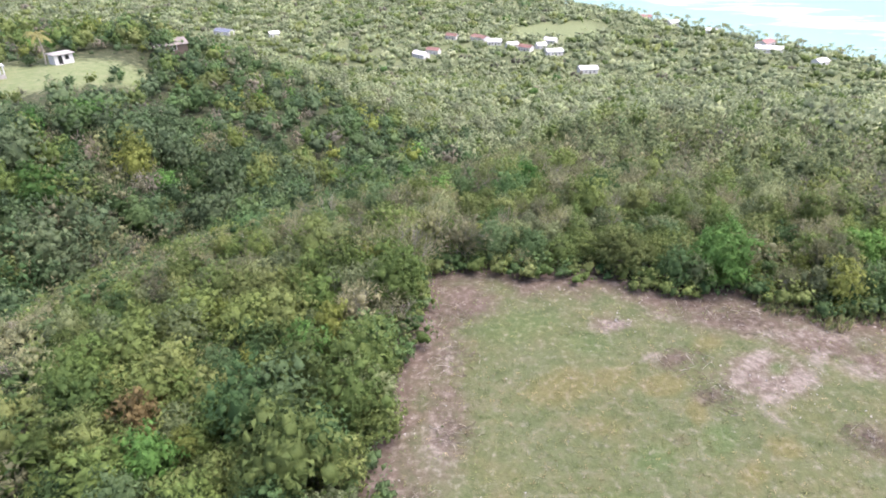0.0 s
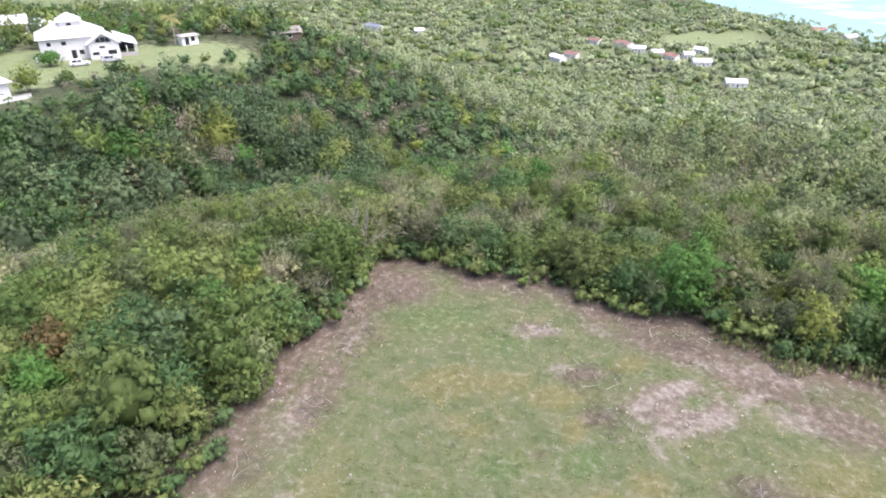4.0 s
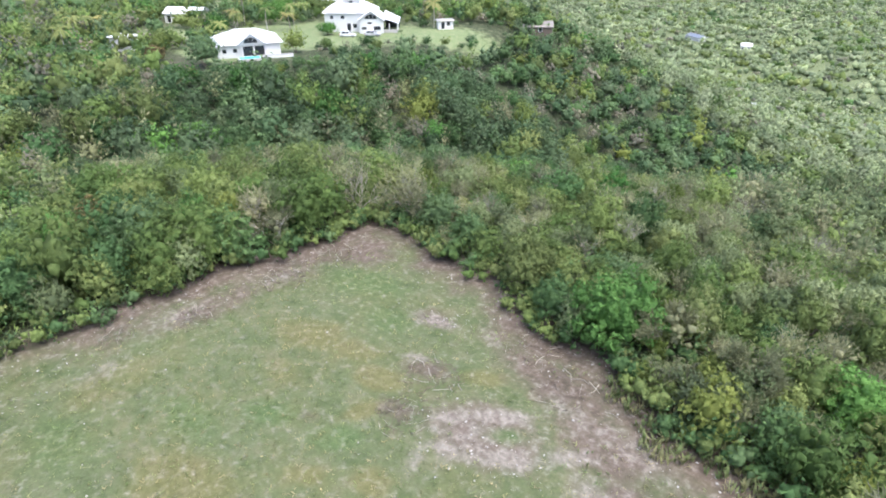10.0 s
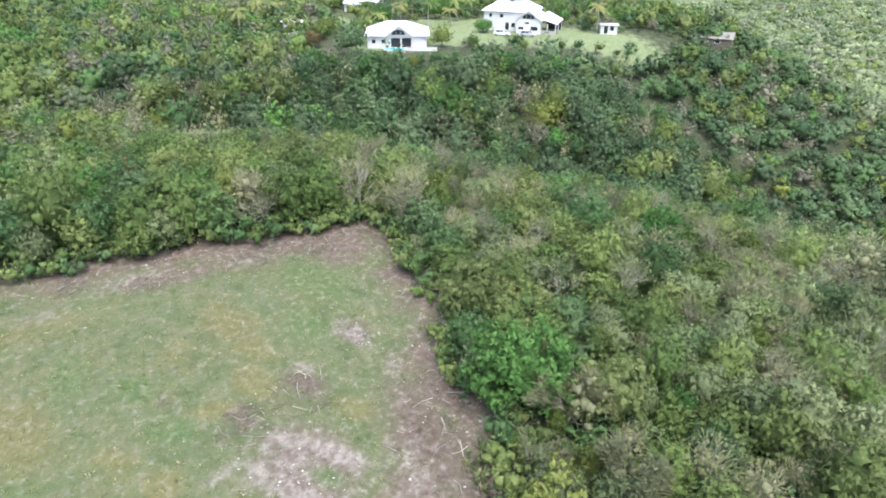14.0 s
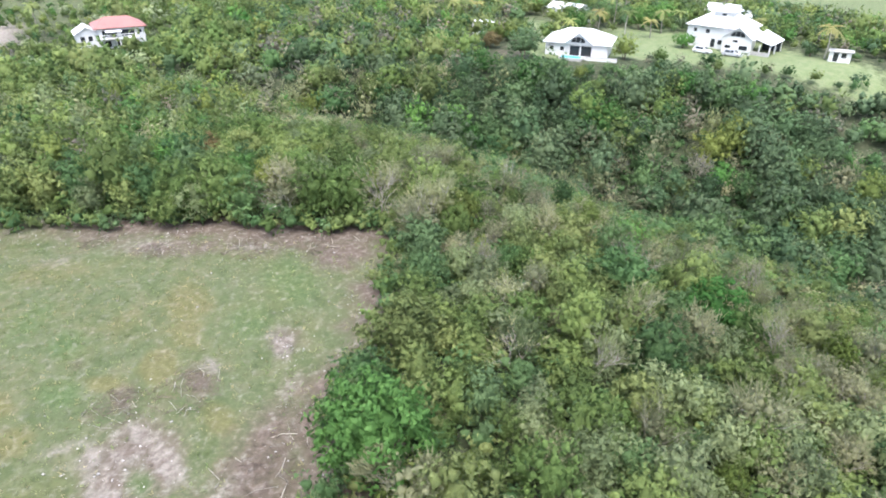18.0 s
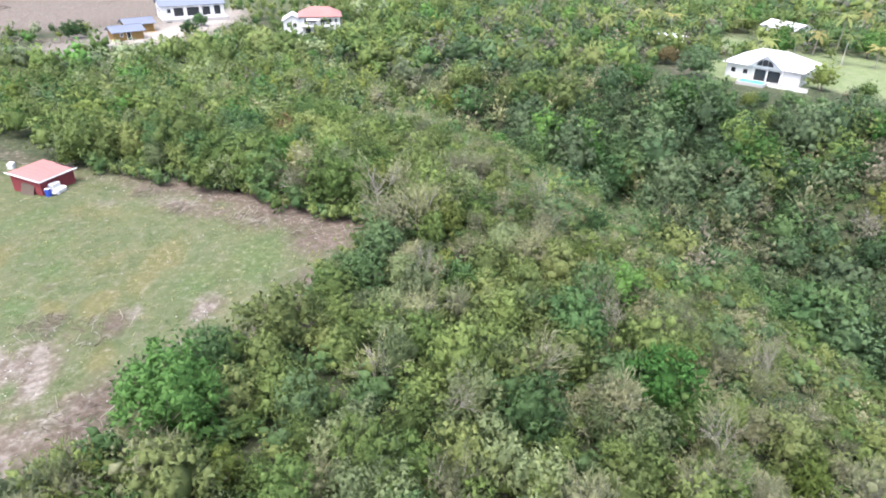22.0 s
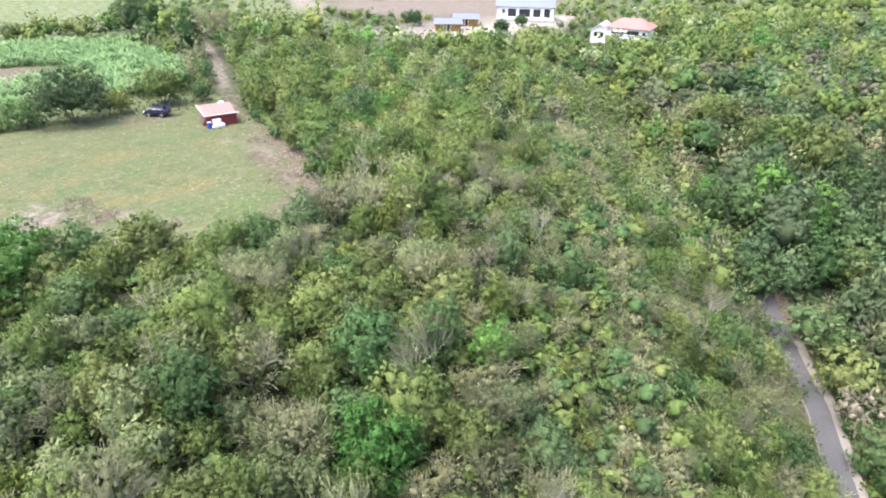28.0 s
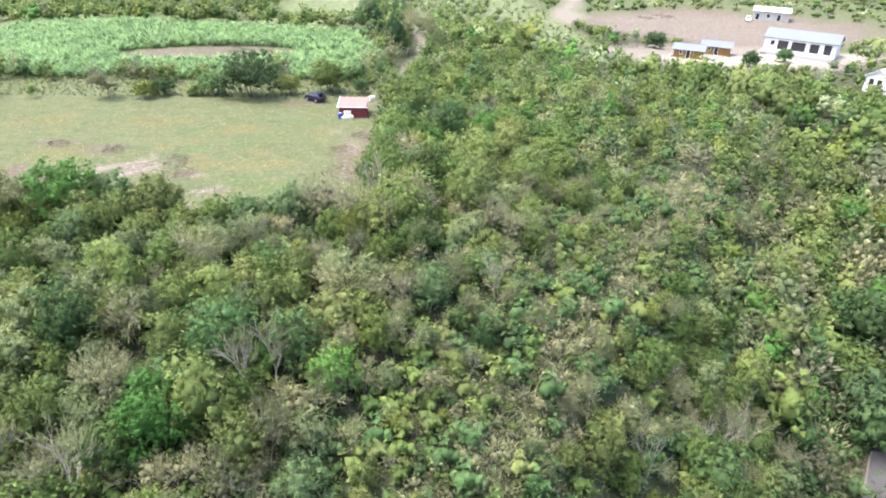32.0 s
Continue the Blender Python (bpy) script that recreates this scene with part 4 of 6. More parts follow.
NAMES = {"": "dense green scrub woodland covering the slopes", "dry_leaves": "half-dry brownish scrub woodland", "greyish_leaves": "grey-green half-dry woodland trees", "bleached_grey_bark": "bare grey branches in the scrub",
         "dark_leaves": "dark green woodland trees in the ravine", "bright_green_leaves": "bright green trees in the scrub", "yellow_green_leaves": "yellow-green trees in the scrub"}
near_heap.link("woodland", NAMES, "woodland")

# houses of the valley and the shore, each in its clearing: place, length, roof
VALLEY = [(30, 598, 16, "rust"), (42, 580, 12, "white"), (-22, 526, 13, "white"), (107, 480, 14, "white"), (68, 556, 12, "rust"), (90, 541, 14, "white"), (94, 588, 11, "white"), (-50, 296, 5, "white"),
          (4, 604, 11, "rust"), (57, 568, 10, "white"), (-12, 541, 11, "rust"), (82, 566, 9, "white"), (-214, 618, 18, "grey"), (-164, 608, 9, "white"), (280, 560, 22, "white"), (300, 512, 13, "white"),
          (262, 650, 12, "white"), (240, 700, 14, "white"), (222, 738, 12, "red"), (292, 592, 16, "red")]
taken += [(x, y - 7, 7 + 0.4 * size) for x, y, size, _ in VALLEY]

# farther woods: the same growth with larger leaf clumps, paled in the valley to stand for haze
def kinds_of(seed, radius, high, lobes, count, size, variants=3):
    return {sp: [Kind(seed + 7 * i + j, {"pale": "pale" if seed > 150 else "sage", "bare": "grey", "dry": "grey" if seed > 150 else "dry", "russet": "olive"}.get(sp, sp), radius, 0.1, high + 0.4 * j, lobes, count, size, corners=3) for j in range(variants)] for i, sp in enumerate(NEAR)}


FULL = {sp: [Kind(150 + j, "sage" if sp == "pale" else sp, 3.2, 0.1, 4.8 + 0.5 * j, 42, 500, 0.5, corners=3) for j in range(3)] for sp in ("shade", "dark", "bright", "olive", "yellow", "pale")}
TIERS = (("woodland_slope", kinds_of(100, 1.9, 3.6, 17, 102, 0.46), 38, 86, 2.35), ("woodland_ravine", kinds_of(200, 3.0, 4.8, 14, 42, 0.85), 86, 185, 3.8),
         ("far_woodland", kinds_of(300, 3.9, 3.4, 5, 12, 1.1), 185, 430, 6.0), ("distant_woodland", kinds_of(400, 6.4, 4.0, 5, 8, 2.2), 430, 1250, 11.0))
for nm, kinds, r0, r1, step in TIERS:
    heap = Heap()
    px, py = spread(rng, -min(r1, 560), min(r1, 700), -300, r1 + 60, step)
    keep = (zone(px, py) >= r0) & (zone(px, py) < r1) & seen(px, py) & ~open_land(px, py)
    keep &= (px < 150 + 0.75 * py) | (py < 0)
    keep &= (py > 110) | (zone(px, py) < 340)
    for x, y, r in taken:
        keep &= np.hypot(px - x, py - y) > r * 0.9
    px, py = px[keep], py[keep]
    grey = 0.5 * lumps(px, py, 14, 5)
    for x, y, z, g in zip(px, py, land(px, py), grey):
        sp = species(rng, x, y)
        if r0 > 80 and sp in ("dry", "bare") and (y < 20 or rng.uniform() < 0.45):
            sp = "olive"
        # Distance haze over the valley, painted in as paler leaves.
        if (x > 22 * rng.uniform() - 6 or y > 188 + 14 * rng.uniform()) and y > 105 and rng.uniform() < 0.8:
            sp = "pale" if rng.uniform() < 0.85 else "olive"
        s = (rng.uniform(0.6, 1.1) if r1 < 90 else rng.uniform(0.65, 1.25)) * (1.3 if z < -7 and y < 130 else 1.0) * (1.15 if r1 > 400 else 1.0)
        # low scrub round the gardens
        if x < -60 and -0.6 < yards(x, y) < 0 and y > 60 and float(way_off(x, y, DRIVE)) > 12:
            s *= 0.45 if x > -100 else 0.75
        if y < -45 and x > -60:
            s *= 0.42 if y < -62 and x < -4 else 0.8
            sp = "olive" if sp in ("dark", "shade", "grey") else sp
        if x < -40 and y < 20 and -0.9 < yards(x, y) < 0:
            s *= 0.5
        off = (y - 55) * 0.63 - (x + 23) * 0.777
        if 30 < y < 110:
            s *= stunted(off)
        if -2 < off < 4 and 30 < y < 110:
            sp = "dry" if rng.uniform() < 0.55 else sp
        if sp == "yellow" and way_off(x, y, LANE) < 14:
            sp = "dark"
        pool = FULL if sp in FULL and r1 < 90 and (y - 55) * 0.63 - (x + 23) * 0.777 > 20 and y < 130 else kinds
        # broad crowns stand farther apart in the ravine
        if pool is FULL:
            if rng.uniform() < 0.6:
                continue
            s *= 1.08
        k = pool[sp][int(rng.integers(0, len(pool[sp])))]
        ang = rng.uniform(0, 6.28)
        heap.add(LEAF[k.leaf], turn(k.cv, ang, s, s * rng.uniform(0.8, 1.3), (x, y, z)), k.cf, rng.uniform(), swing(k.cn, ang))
        if r1 < 90 and rng.uniform() < 0.04:
            b = NEAR["bare"][int(rng.integers(0, 3))]
            heap.add(GREY_BARK, turn(b.tv, rng.uniform(0, 6.28), s, s, (x + 1.2, y, z)), b.tf, rng.uniform())
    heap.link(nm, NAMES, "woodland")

# low growth that closes the gaps between the trees
under = Heap()
px, py = spread(rng, -40, 60, 2, 104, 1.65)
keep = ~open_land(px, py) & (zone(px, py) < 41) & seen(px, py)
px, py = px[keep], py[keep]
LOW = [Kind(800 + i, "olive", 0.95, 0.0, 1.3, 7, 56, 0.24, inner=0.5, corners=3) for i in range(3)]
for x, y, z in zip(px, py, land(px, py)):
    k = LOW[int(rng.integers(0, 3))]
    s = rng.uniform(0.9, 1.7)
    under.add(LEAF["olive" if rng.uniform() < 0.6 else "dark"], turn(k.cv, 0.0, s, s, (x, y, z)), k.cf, rng.uniform(), k.cn)
px, py = spread(rng, -95, 10, 10, 128, 2.3)
keep = ~open_land(px, py) & (crest_off(px, py) > 2) & (zone(px, py) > 24) & (zone(px, py) < 86)
for x, y, z in zip(px[keep], py[keep], land(px[keep], py[keep])):
    k = LOW[int(rng.integers(0, 3))]
    s, ang = rng.uniform(1.0, 1.9), rng.uniform(0, 6.28)
    under.add(LEAF["dark" if crest_off(x, y) > 14 or rng.uniform() < 0.4 else "olive"], turn(k.cv, ang, s, s, (x, y, z)), k.cf, rng.uniform(), swing(k.cn, ang))
under.link("undergrowth", {"": "low leafy undergrowth between the scrub trees"}, "shrubs")

# low dry scrub on the crest of the ridge
scrub = Heap()
LOWDRY = [Kind(820 + i, ("crest", "dry", "crest", "olive")[i], 1.0, 0.0, 1.2, 8, 64, 0.24) for i in range(4)]
px, py = spread(rng, -45, 20, 38, 106, 1.05)
band = crest_off(px, py) - 1.3 + 0.5 * np.sin(py * 0.4)
keep = (np.abs(band) < 3.6) & ((np.abs(band) > 0.6) | (rng.uniform(size=len(px)) < 0.95))
for x, y, z in zip(px[keep], py[keep], land(px[keep], py[keep])):
    k = LOWDRY[int(rng.integers(0, 4)) if rng.uniform() < 0.5 else 2 * int(rng.integers(0, 2))]
    s, ang = rng.uniform(0.45, 0.95), rng.uniform(0, 6.28)
    scrub.add(LEAF[k.leaf], turn(k.cv, ang, s, s * rng.uniform(0.8, 1.3), (x, y, z)), k.cf, rng.uniform(), swing(k.cn, ang))
scrub.link("crest_scrub", {"": "low half-dry scrub along the crest of the ridge"}, "shrubs")

# shrubs and creepers that close the edge of the wood down to the field
edge = Heap()
ex = np.concatenate([west_edge(np.arange(14, 47, 0.7)), np.arange(-3, 46, 0.7)])
ey = np.concatenate([np.arange(14, 47, 0.7), north_edge(np.maximum(np.arange(-3, 46, 0.7), -2))])
for x, y in zip(ex, ey):
    k = LOW[int(rng.integers(0, 3))]
    s = rng.uniform(0.7, 1.35)
    x, y = x + rng.normal() * 0.35, y + rng.normal() * 0.35
    edge.add(LEAF["olive" if rng.uniform() < 0.45 else "dark"], turn(k.cv, 0.0, s, s * 1.3, (x, y, float(land(x, y)))), k.cf, rng.uniform(), k.cn)
# low bushes on the bank above the lane
for k in range(46):
    y = 55 + 0.52 * k + rng.normal() * 0.3
    x = -57 + (y - 55) * 0.98 + 1.6 + rng.uniform(0.2, 1.6)
    b = LOW[int(rng.integers(0, 3))]
    s = rng.uniform(0.6, 1.0)
    edge.add(LEAF["olive" if rng.uniform() < 0.6 else "crest"], turn(b.cv, 0.0, s, s, (x, y, float(land(x, y)))), b.cf, rng.uniform(), b.cn)
edge.link("edge_shrubs", {"": "low green shrubs and creepers along the field edge"}, "shrubs")

# ---- lane in the ravine ----
def ribbon(line, offset, width, lift, wobble=0.0):
    """A strip that follows a bent line over the ground: rows of four corners."""
    pts = []
    for (ax, ay), (bx, by) in zip(line, line[1:]):
        n = max(int(math.hypot(bx - ax, by - ay) / 1.0), 1)
        pts += [(ax + (bx - ax) * k / n, ay + (by - ay) * k / n) for k in range(n)]
    pts.append(line[-1])
    vs, fs = [], []
    for i, (x, y) in enumerate(pts):
        p, q = pts[max(i - 1, 0)], pts[min(i + 1, len(pts) - 1)]
        dx, dy = q[0] - p[0], q[1] - p[1]
        d = math.hypot(dx, dy)
        nxx, nyy = -dy / d, dx / d
        w = wobble * math.sin(i * 1.7)
        z = max(float(land(x + nxx * (offset + s), y + nyy * (offset + s))) for s in (-width / 2, 0, width / 2)) + lift
        for s in (-width / 2 + w, width / 2 + w):
            vs.append((x + nxx * (offset + s), y + nyy * (offset + s), z))
        for s in (-width / 2 + w, width / 2 + w):
            vs.append((x + nxx * (offset + s), y + nyy * (offset + s), z - 0.5))
        if i:
            a, b = 4 * (i - 1), 4 * i
            fs += [(a, a + 1, b + 1, b), (a + 2, a, b, b + 2), (a + 1, a + 3, b + 3, b + 1)]
    return np.array(vs), np.array(fs)


tagged(put("road", mesh_np("road", *ribbon(LANE, 0.1, 2.2, 0.1), ASPHALT)), "narrow worn grey asphalt lane in the ravine", "road", kind="structure")
tagged(put("verge", mesh_np("verge", *ribbon(LANE[2:], 1.75, 1.0, 0.12, 0.06), GUTTER)), "pale concrete gutter along the lane", "gutter", kind="structure")

tagged(put("trim", mesh_np("trim", *ribbon(LANE[1:], -1.08, 0.14, 0.13, 0.05), GUTTER)), "worn pale edge strip along the lane", "edge strip", kind="structure")

# ---- buildings ----
def place(x, y, deg, lift=0.0):
    return Matrix.Translation((x, y, float(land(x, y)) + lift)) @ Matrix.Rotation(radians(deg), 4, "Z")


def wall_with_holes(x0, x1, z0, z1, y, thick, holes):
    """A wall along x with real openings: holes are (x0, x1, z0, z1)."""
    xs = sorted({x0, x1, *(h[0] for h in holes), *(h[1] for h in holes)})
    zs = sorted({z0, z1, *(h[2] for h in holes), *(h[3] for h in holes)})
    bm = bmesh.new()
    for a, b in zip(xs, xs[1:]):
        for c, d in zip(zs, zs[1:]):
            mx, mz = (a + b) / 2, (c + d) / 2
            if any(h[0] < mx < h[1] and h[2] < mz < h[3] for h in holes):
                continue
            r = bmesh.ops.create_cube(bm, size=1.0)
            for v in r["verts"]:
                v.co = Vector((a + (v.co.x + 0.5) * (b - a), y + (v.co.y + 0.5) * thick, c + (v.co.z + 0.5) * (d - c)))
    bmesh.ops.remove_doubles(bm, verts=bm.verts[:], dist=0.001)
    return bm


FRAME = plain("white_window_frames", (0.7, 0.7, 0.68), 0.6, 0.5, 0.1)
POOL = plain("turquoise_pool_water", (0.1, 0.45, 0.5), 0.1, 1.0, 0.1, 0.6)


def windows(house, wall, side, y, thick, holes, kind="window"):
    """Panes and frames in the openings of one wall."""
    for a, b, c, d in holes:
        w = part(kind, box(a, y + thick * 0.45, c, b, y + thick * 0.6, d), DARK, wall)
        part("frame", wall_with_holes(a - 0.06, b + 0.06, c - 0.06, d + 0.06, y - 0.05, 0.07, [(a + 0.04, b - 0.04, c + 0.04, d - 0.04)]), FRAME, wall)


def shell(house, x0, x1, y0, y1, z0, z1, mat, front=(), back=(), thick=0.2):
    """Four walls; the front is the low y side."""
    w = part("front_wall", wall_with_holes(x0, x1, z0, z1, y0, thick, list(front)), mat, house)
    windows(house, w, 0, y0, thick, front)
    w = part("back_wall", wall_with_holes(x0, x1, z0, z1, y1 - thick, thick, list(back)), mat, house)
    part("side_wall", box(x0, y0 + thick, z0, x0 + thick, y1 - thick, z1), mat, house)
    part("side_wall", box(x1 - thick, y0 + thick, z0, x1, y1 - thick, z1), mat, house)


def slab_roof(house, name, pts, faces, mat, thick=0.14, label=""):
    return part(name, solid(pts, faces, -thick), mat, house, label)


def hip_roof(house, x0, x1, y0, y1, z, rise, mat, over=0.5, inset=None):
    x0, x1, y0, y1 = x0 - over, x1 + over, y0 - over, y1 + over
    i = (y1 - y0) / 2 if inset is None else inset
    m = (y0 + y1) / 2
    pts = [(x0, y0, z), (x1, y0, z), (x1, y1, z), (x0, y1, z), (x0 + i, m, z + rise), (x1 - i, m, z + rise)]
    return slab_roof(house, "roof", pts, [(0, 1, 5, 4), (1, 2, 5), (2, 3, 4, 5), (3, 0, 4)], mat)


def gable_roof(house, x0, x1, y0, y1, z, rise, mat, over=0.4, along="x", walls=None):
    """Two slopes and the triangular wall tops under them."""
    if along == "x":
        m = (y0 + y1) / 2
        a, b = x0 - over, x1 + over
        k = rise / (m - y0)
        e0, e1, ze = y0 - over, y1 + over, z - k * over
        slab_roof(house, "roof_slope", [(a, e0, ze), (b, e0, ze), (b, m, z + rise), (a, m, z + rise)], [(0, 1, 2, 3)], mat)
        slab_roof(house, "roof_slope", [(a, m, z + rise), (b, m, z + rise), (b, e1, ze), (a, e1, ze)], [(0, 1, 2, 3)], mat)
        if walls:
            for x in (x0 + 0.1, x1 - 0.1):
                part("gable", solid([(x - 0.09, y0, z), (x - 0.09, y1, z), (x - 0.09, m, z + rise - 0.12), (x + 0.09, y0, z), (x + 0.09, y1, z), (x + 0.09, m, z + rise - 0.12)],
                                    [(0, 1, 2), (3, 5, 4), (0, 3, 4, 1), (1, 4, 5, 2), (2, 5, 3, 0)]), walls, house)
    else:
        m = (x0 + x1) / 2
        k = rise / (m - x0)
        e0, e1, ze = x0 - over, x1 + over, z - k * over
        slab_roof(house, "roof_slope", [(e0, y0 - over, ze), (m, y0 - over, z + rise), (m, y1, z + rise), (e0, y1, ze)], [(0, 1, 2, 3)], mat)
        slab_roof(house, "roof_slope", [(m, y0 - over, z + rise), (e1, y0 - over, ze), (e1, y1, ze), (m, y1, z + rise)], [(0, 1, 2, 3)], mat)
        if walls:
            y = y0 + 0.1
            part("gable", solid([(x0, y - 0.09, z), (x1, y - 0.09, z), (m, y - 0.09, z + rise - 0.12), (x0, y + 0.09, z), (x1, y + 0.09, z), (m, y + 0.09, z + rise - 0.12)],
                                [(0, 1, 2), (3, 5, 4), (0, 3, 4, 1), (1, 4, 5, 2), (2, 5, 3, 0)]), walls, house)


def arch_window(house, cx, y, z, w, h):
    """A half-round window in three panes under a gable."""
    for k, (a, b) in enumerate(((-0.5, -0.18), (-0.15, 0.15), (0.18, 0.5))):
        pts = []
        n = 5
        for i in range(n + 1):
            u = a + (b - a) * i / n
            pts.append((cx + u * w, y, z + h * math.sqrt(max(0.02, 1 - (2 * u) ** 2))))
        pts += [(cx + b * w, y, z), (cx + a * w, y, z)]
        part("arched_pane", solid(pts, [tuple(range(len(pts)))], 0.05), DARK, house)


def column(house, x, y, z0, z1, r=0.16):
    part("column", box(x - r, y - r, z0, x + r, y + r, z1, 0.03), WHITE, house)


def villa_small():
    h = thing("villa", "white single-storey villa with a hipped roof and arched gable", "house", place(-102.8, 92.4, 66))
    shell(h, -7.2, 7.2, -5.4, 5.6, -0.6, 2.9, WHITE, front=[(-6.2, -5.2, 1.1, 2.1), (-3.8, -2.8, 1.1, 2.1), (-1.5, 3.5, 0.15, 2.45)])
    part("porch_floor", box(-2.2, -8.2, -0.7, 6.2, -5.4, 0.1, 0.03), CONCRETE, h)
    for x in (-1.8, 1.0, 3.8):
        column(h, x, -5.75, 0.1, 2.75)
    hip_roof(h, -7.2, 7.2, -5.4, 5.6, 2.9, 2.5, WHITE_ROOF, 0.7, 5.4)
    gable_roof(h, -2.8, 3.6, -6.1, 0.6, 3.05, 2.3, WHITE_ROOF, 0.35, "y", WHITE)
    arch_window(h, 0.4, -6.2, 3.3, 3.2, 1.2)
    part("chimney", box(-4.9, -2.4, 3.4, -4.3, -1.8, 4.5, 0.04), WHITE, h)
    part("skylight", box(-4.4, -4.4, 3.35, -3.4, -3.6, 3.75, 0.02), DARK, h)
    p = thing("plunge_pool", "small turquoise raised pool beside the villa terrace", "pool", place(-94.6, 88.2, 66))
    part("basin", wall_with_holes(-2.6, 2.6, -0.5, 0.6, -1.4, 2.8, []), CONCRETE, p)
    part("water", box(-2.3, -1.15, 0.55, 2.3, 1.15, 0.63), POOL, p)
    w = thing("garden_wall", "low white rendered garden wall below the terrace", "wall", place(-92.6, 94.6, 66))
    part("wall", box(-3.5, -0.15, -0.8, 3.5, 0.15, 0.7, 0.03), WHITE, w)
    part("coping", box(-3.55, -0.22, 0.7, 3.55, 0.22, 0.8, 0.02), CONCRETE, w)


def villa_large():
    h = thing("villa", "large white two-storey villa with stepped white roofs", "house", place(-108.4, 132.2, 45) @ Matrix.Diagonal((0.94, 1, 1, 1)))
    shell(h, -10.0, 5.0, -4.5, 5.5, -0.6, 5.0, WHITE, front=[(-8.6, -7.4, 1.0, 2.3), (-8.4, -7.4, 3.4, 4.4), (-5.2, -4.0, 3.4, 4.4), (-3.4, -2.2, 0.2, 2.3), (-1.6, -0.4, 1.0, 2.2)])
    hip_roof(h, -10.0, 5.0, -4.5, 5.5, 5.0, 3.0, WHITE_ROOF, 0.6, 5.2)
    shell(h, -4.6, 0.2, -1.4, 3.6, 7.0, 8.2, WHITE, front=[(-2.9, -1.7, 7.3, 7.95)], thick=0.15)
    hip_roof(h, -4.6, 0.2, -1.4, 3.6, 8.2, 1.6, WHITE_ROOF, 0.5, 2.6)
    shell(h, 0.6, 7.6, -7.2, -4.5, -0.6, 3.7, WHITE, front=[(1.2, 2.8, 1.0, 1.8), (4.8, 6.9, 0.9, 2.0), (3.0, 4.4, 2.5, 3.1)])
    gable_roof(h, 0.6, 7.6, -7.2, 2.0, 3.7, 2.2, WHITE_ROOF, 0.5, "y", WHITE)
    arch_window(h, 4.1, -7.32, 3.9, 3.6, 1.2)
    slab_roof(h, "carport_roof", [(7.4, -6.4, 3.9), (12.2, -6.0, 2.5), (12.2, 4.5, 2.5), (7.4, 4.5, 4.4)], [(0, 1, 2, 3)], WHITE_ROOF)
    for x, y in ((11.8, -5.6), (11.8, -1.0), (11.8, 4.0), (9.4, -5.8)):
        column(h, x, y, -0.4, 2.5, 0.13)
    # Dark back panel paints the shade inside the carport.
    part("carport_back", box(7.6, 2.6, -0.5, 12.0, 2.8, 2.3), DARK, h)
    part("low_wall", box(7.6, -6.1, -0.5, 11.9, -5.9, 0.9), CONCRETE, h)
    part("balcony", box(-11.6, -4.4, -0.6, -10.0, 0.5, 0.3, 0.03), CONCRETE, h)
    part("railing", box(-11.6, -4.45, 0.3, -10.05, -4.3, 1.2), FRAME, h)


def block_house(x, y, deg, length, depth, height, rise, roof, label, wall=None, name="house"):
    """A small plain house with a pitched roof, door and windows."""
    h = thing(name, label, "house", place(x, y, deg))
    n = max(int(length / 3), 2)
    front = [(-length / 2 + 0.8 + k * (length - 1.2) / n, -length / 2 + 1.9 + k * (length - 1.2) / n, 0.9 if k % 2 else 0.05, 2.1) for k in range(n)]
    shell(h, -length / 2, length / 2, -depth / 2, depth / 2, -0.9, height, wall or WHITE, front=[f for f in front if f[1] < length / 2 - 0.2])
    if rise > 0:
        gable_roof(h, -length / 2, length / 2, -depth / 2, depth / 2, height, rise, roof, 0.4, "x", wall or WHITE)
    else:
        part("roof", box(-length / 2 - 0.4, -depth / 2 - 0.4, height, length / 2 + 0.4, depth / 2 + 0.4, height + 0.2, 0.03), roof, h)
    return h


villa_small()
villa_large()
block_house(-126.5, 72.5, 30, 5.0, 4.0, 3.2, 0, WHITE_ROOF, "small white cube-shaped outbuilding among palms")
block_house(-156.0, 103.0, 40, 11, 7, 2.7, 1.3, WHITE_ROOF, "white house behind garden trees")
block_house(-150.0, 150.5, 45, 9, 7, 3.0, 1.8, WHITE_ROOF, "white house with a pale roof behind the villa")
block_house(-141.0, 156.0, 45, 9, 6, 2.6, 1.2, WHITE_ROOF, "long white outbuilding behind the villa")
block_house(-92.0, 150.5, 55, 4.4, 3, 2.2, 0.0, CONCRETE, "low white garden pavilion beside the lawn")
block_house(-76.0, 174.0, 40, 8.5, 6, 2.4, 1.2, GUTTER, "weathered hut with a grey metal roof on the hilltop", BARK, "hut")


def hut(x, y, deg):
    h = thing("wooden_hut", "ochre wooden hut with a blue-grey pitched roof", "hut", place(x, y, deg), "huts on the building plot")
    shell(h, -3.3, 3.3, -2.0, 2.0, -0.3, 2.2, WOOD, front=[(-1.9, -1.3, 0.9, 1.7), (-0.4, 0.5, 0.02, 1.95)], thick=0.12)
    # No hole here: a dark panel stands for the shaded opening.
    part("side_opening", box(3.22, -0.8, 0.0, 3.36, 0.7, 1.9), DARK, h)
    gable_roof(h, -3.3, 3.3, -2.0, 2.0, 2.2, 0.9, GREY_ROOF, 0.55, "x", WOOD)
    part("deck", box(-3.6, -3.1, -0.5, 3.6, -2.0, 0.0, 0.02), WOOD, h)
    for x2 in (-3.0, 3.0):
        part("post", box(x2 - 0.07, -2.6, 0.0, x2 + 0.07, -2.46, 1.98), WOOD, h)
    return h


hut(-78.4, -49.6, 150)
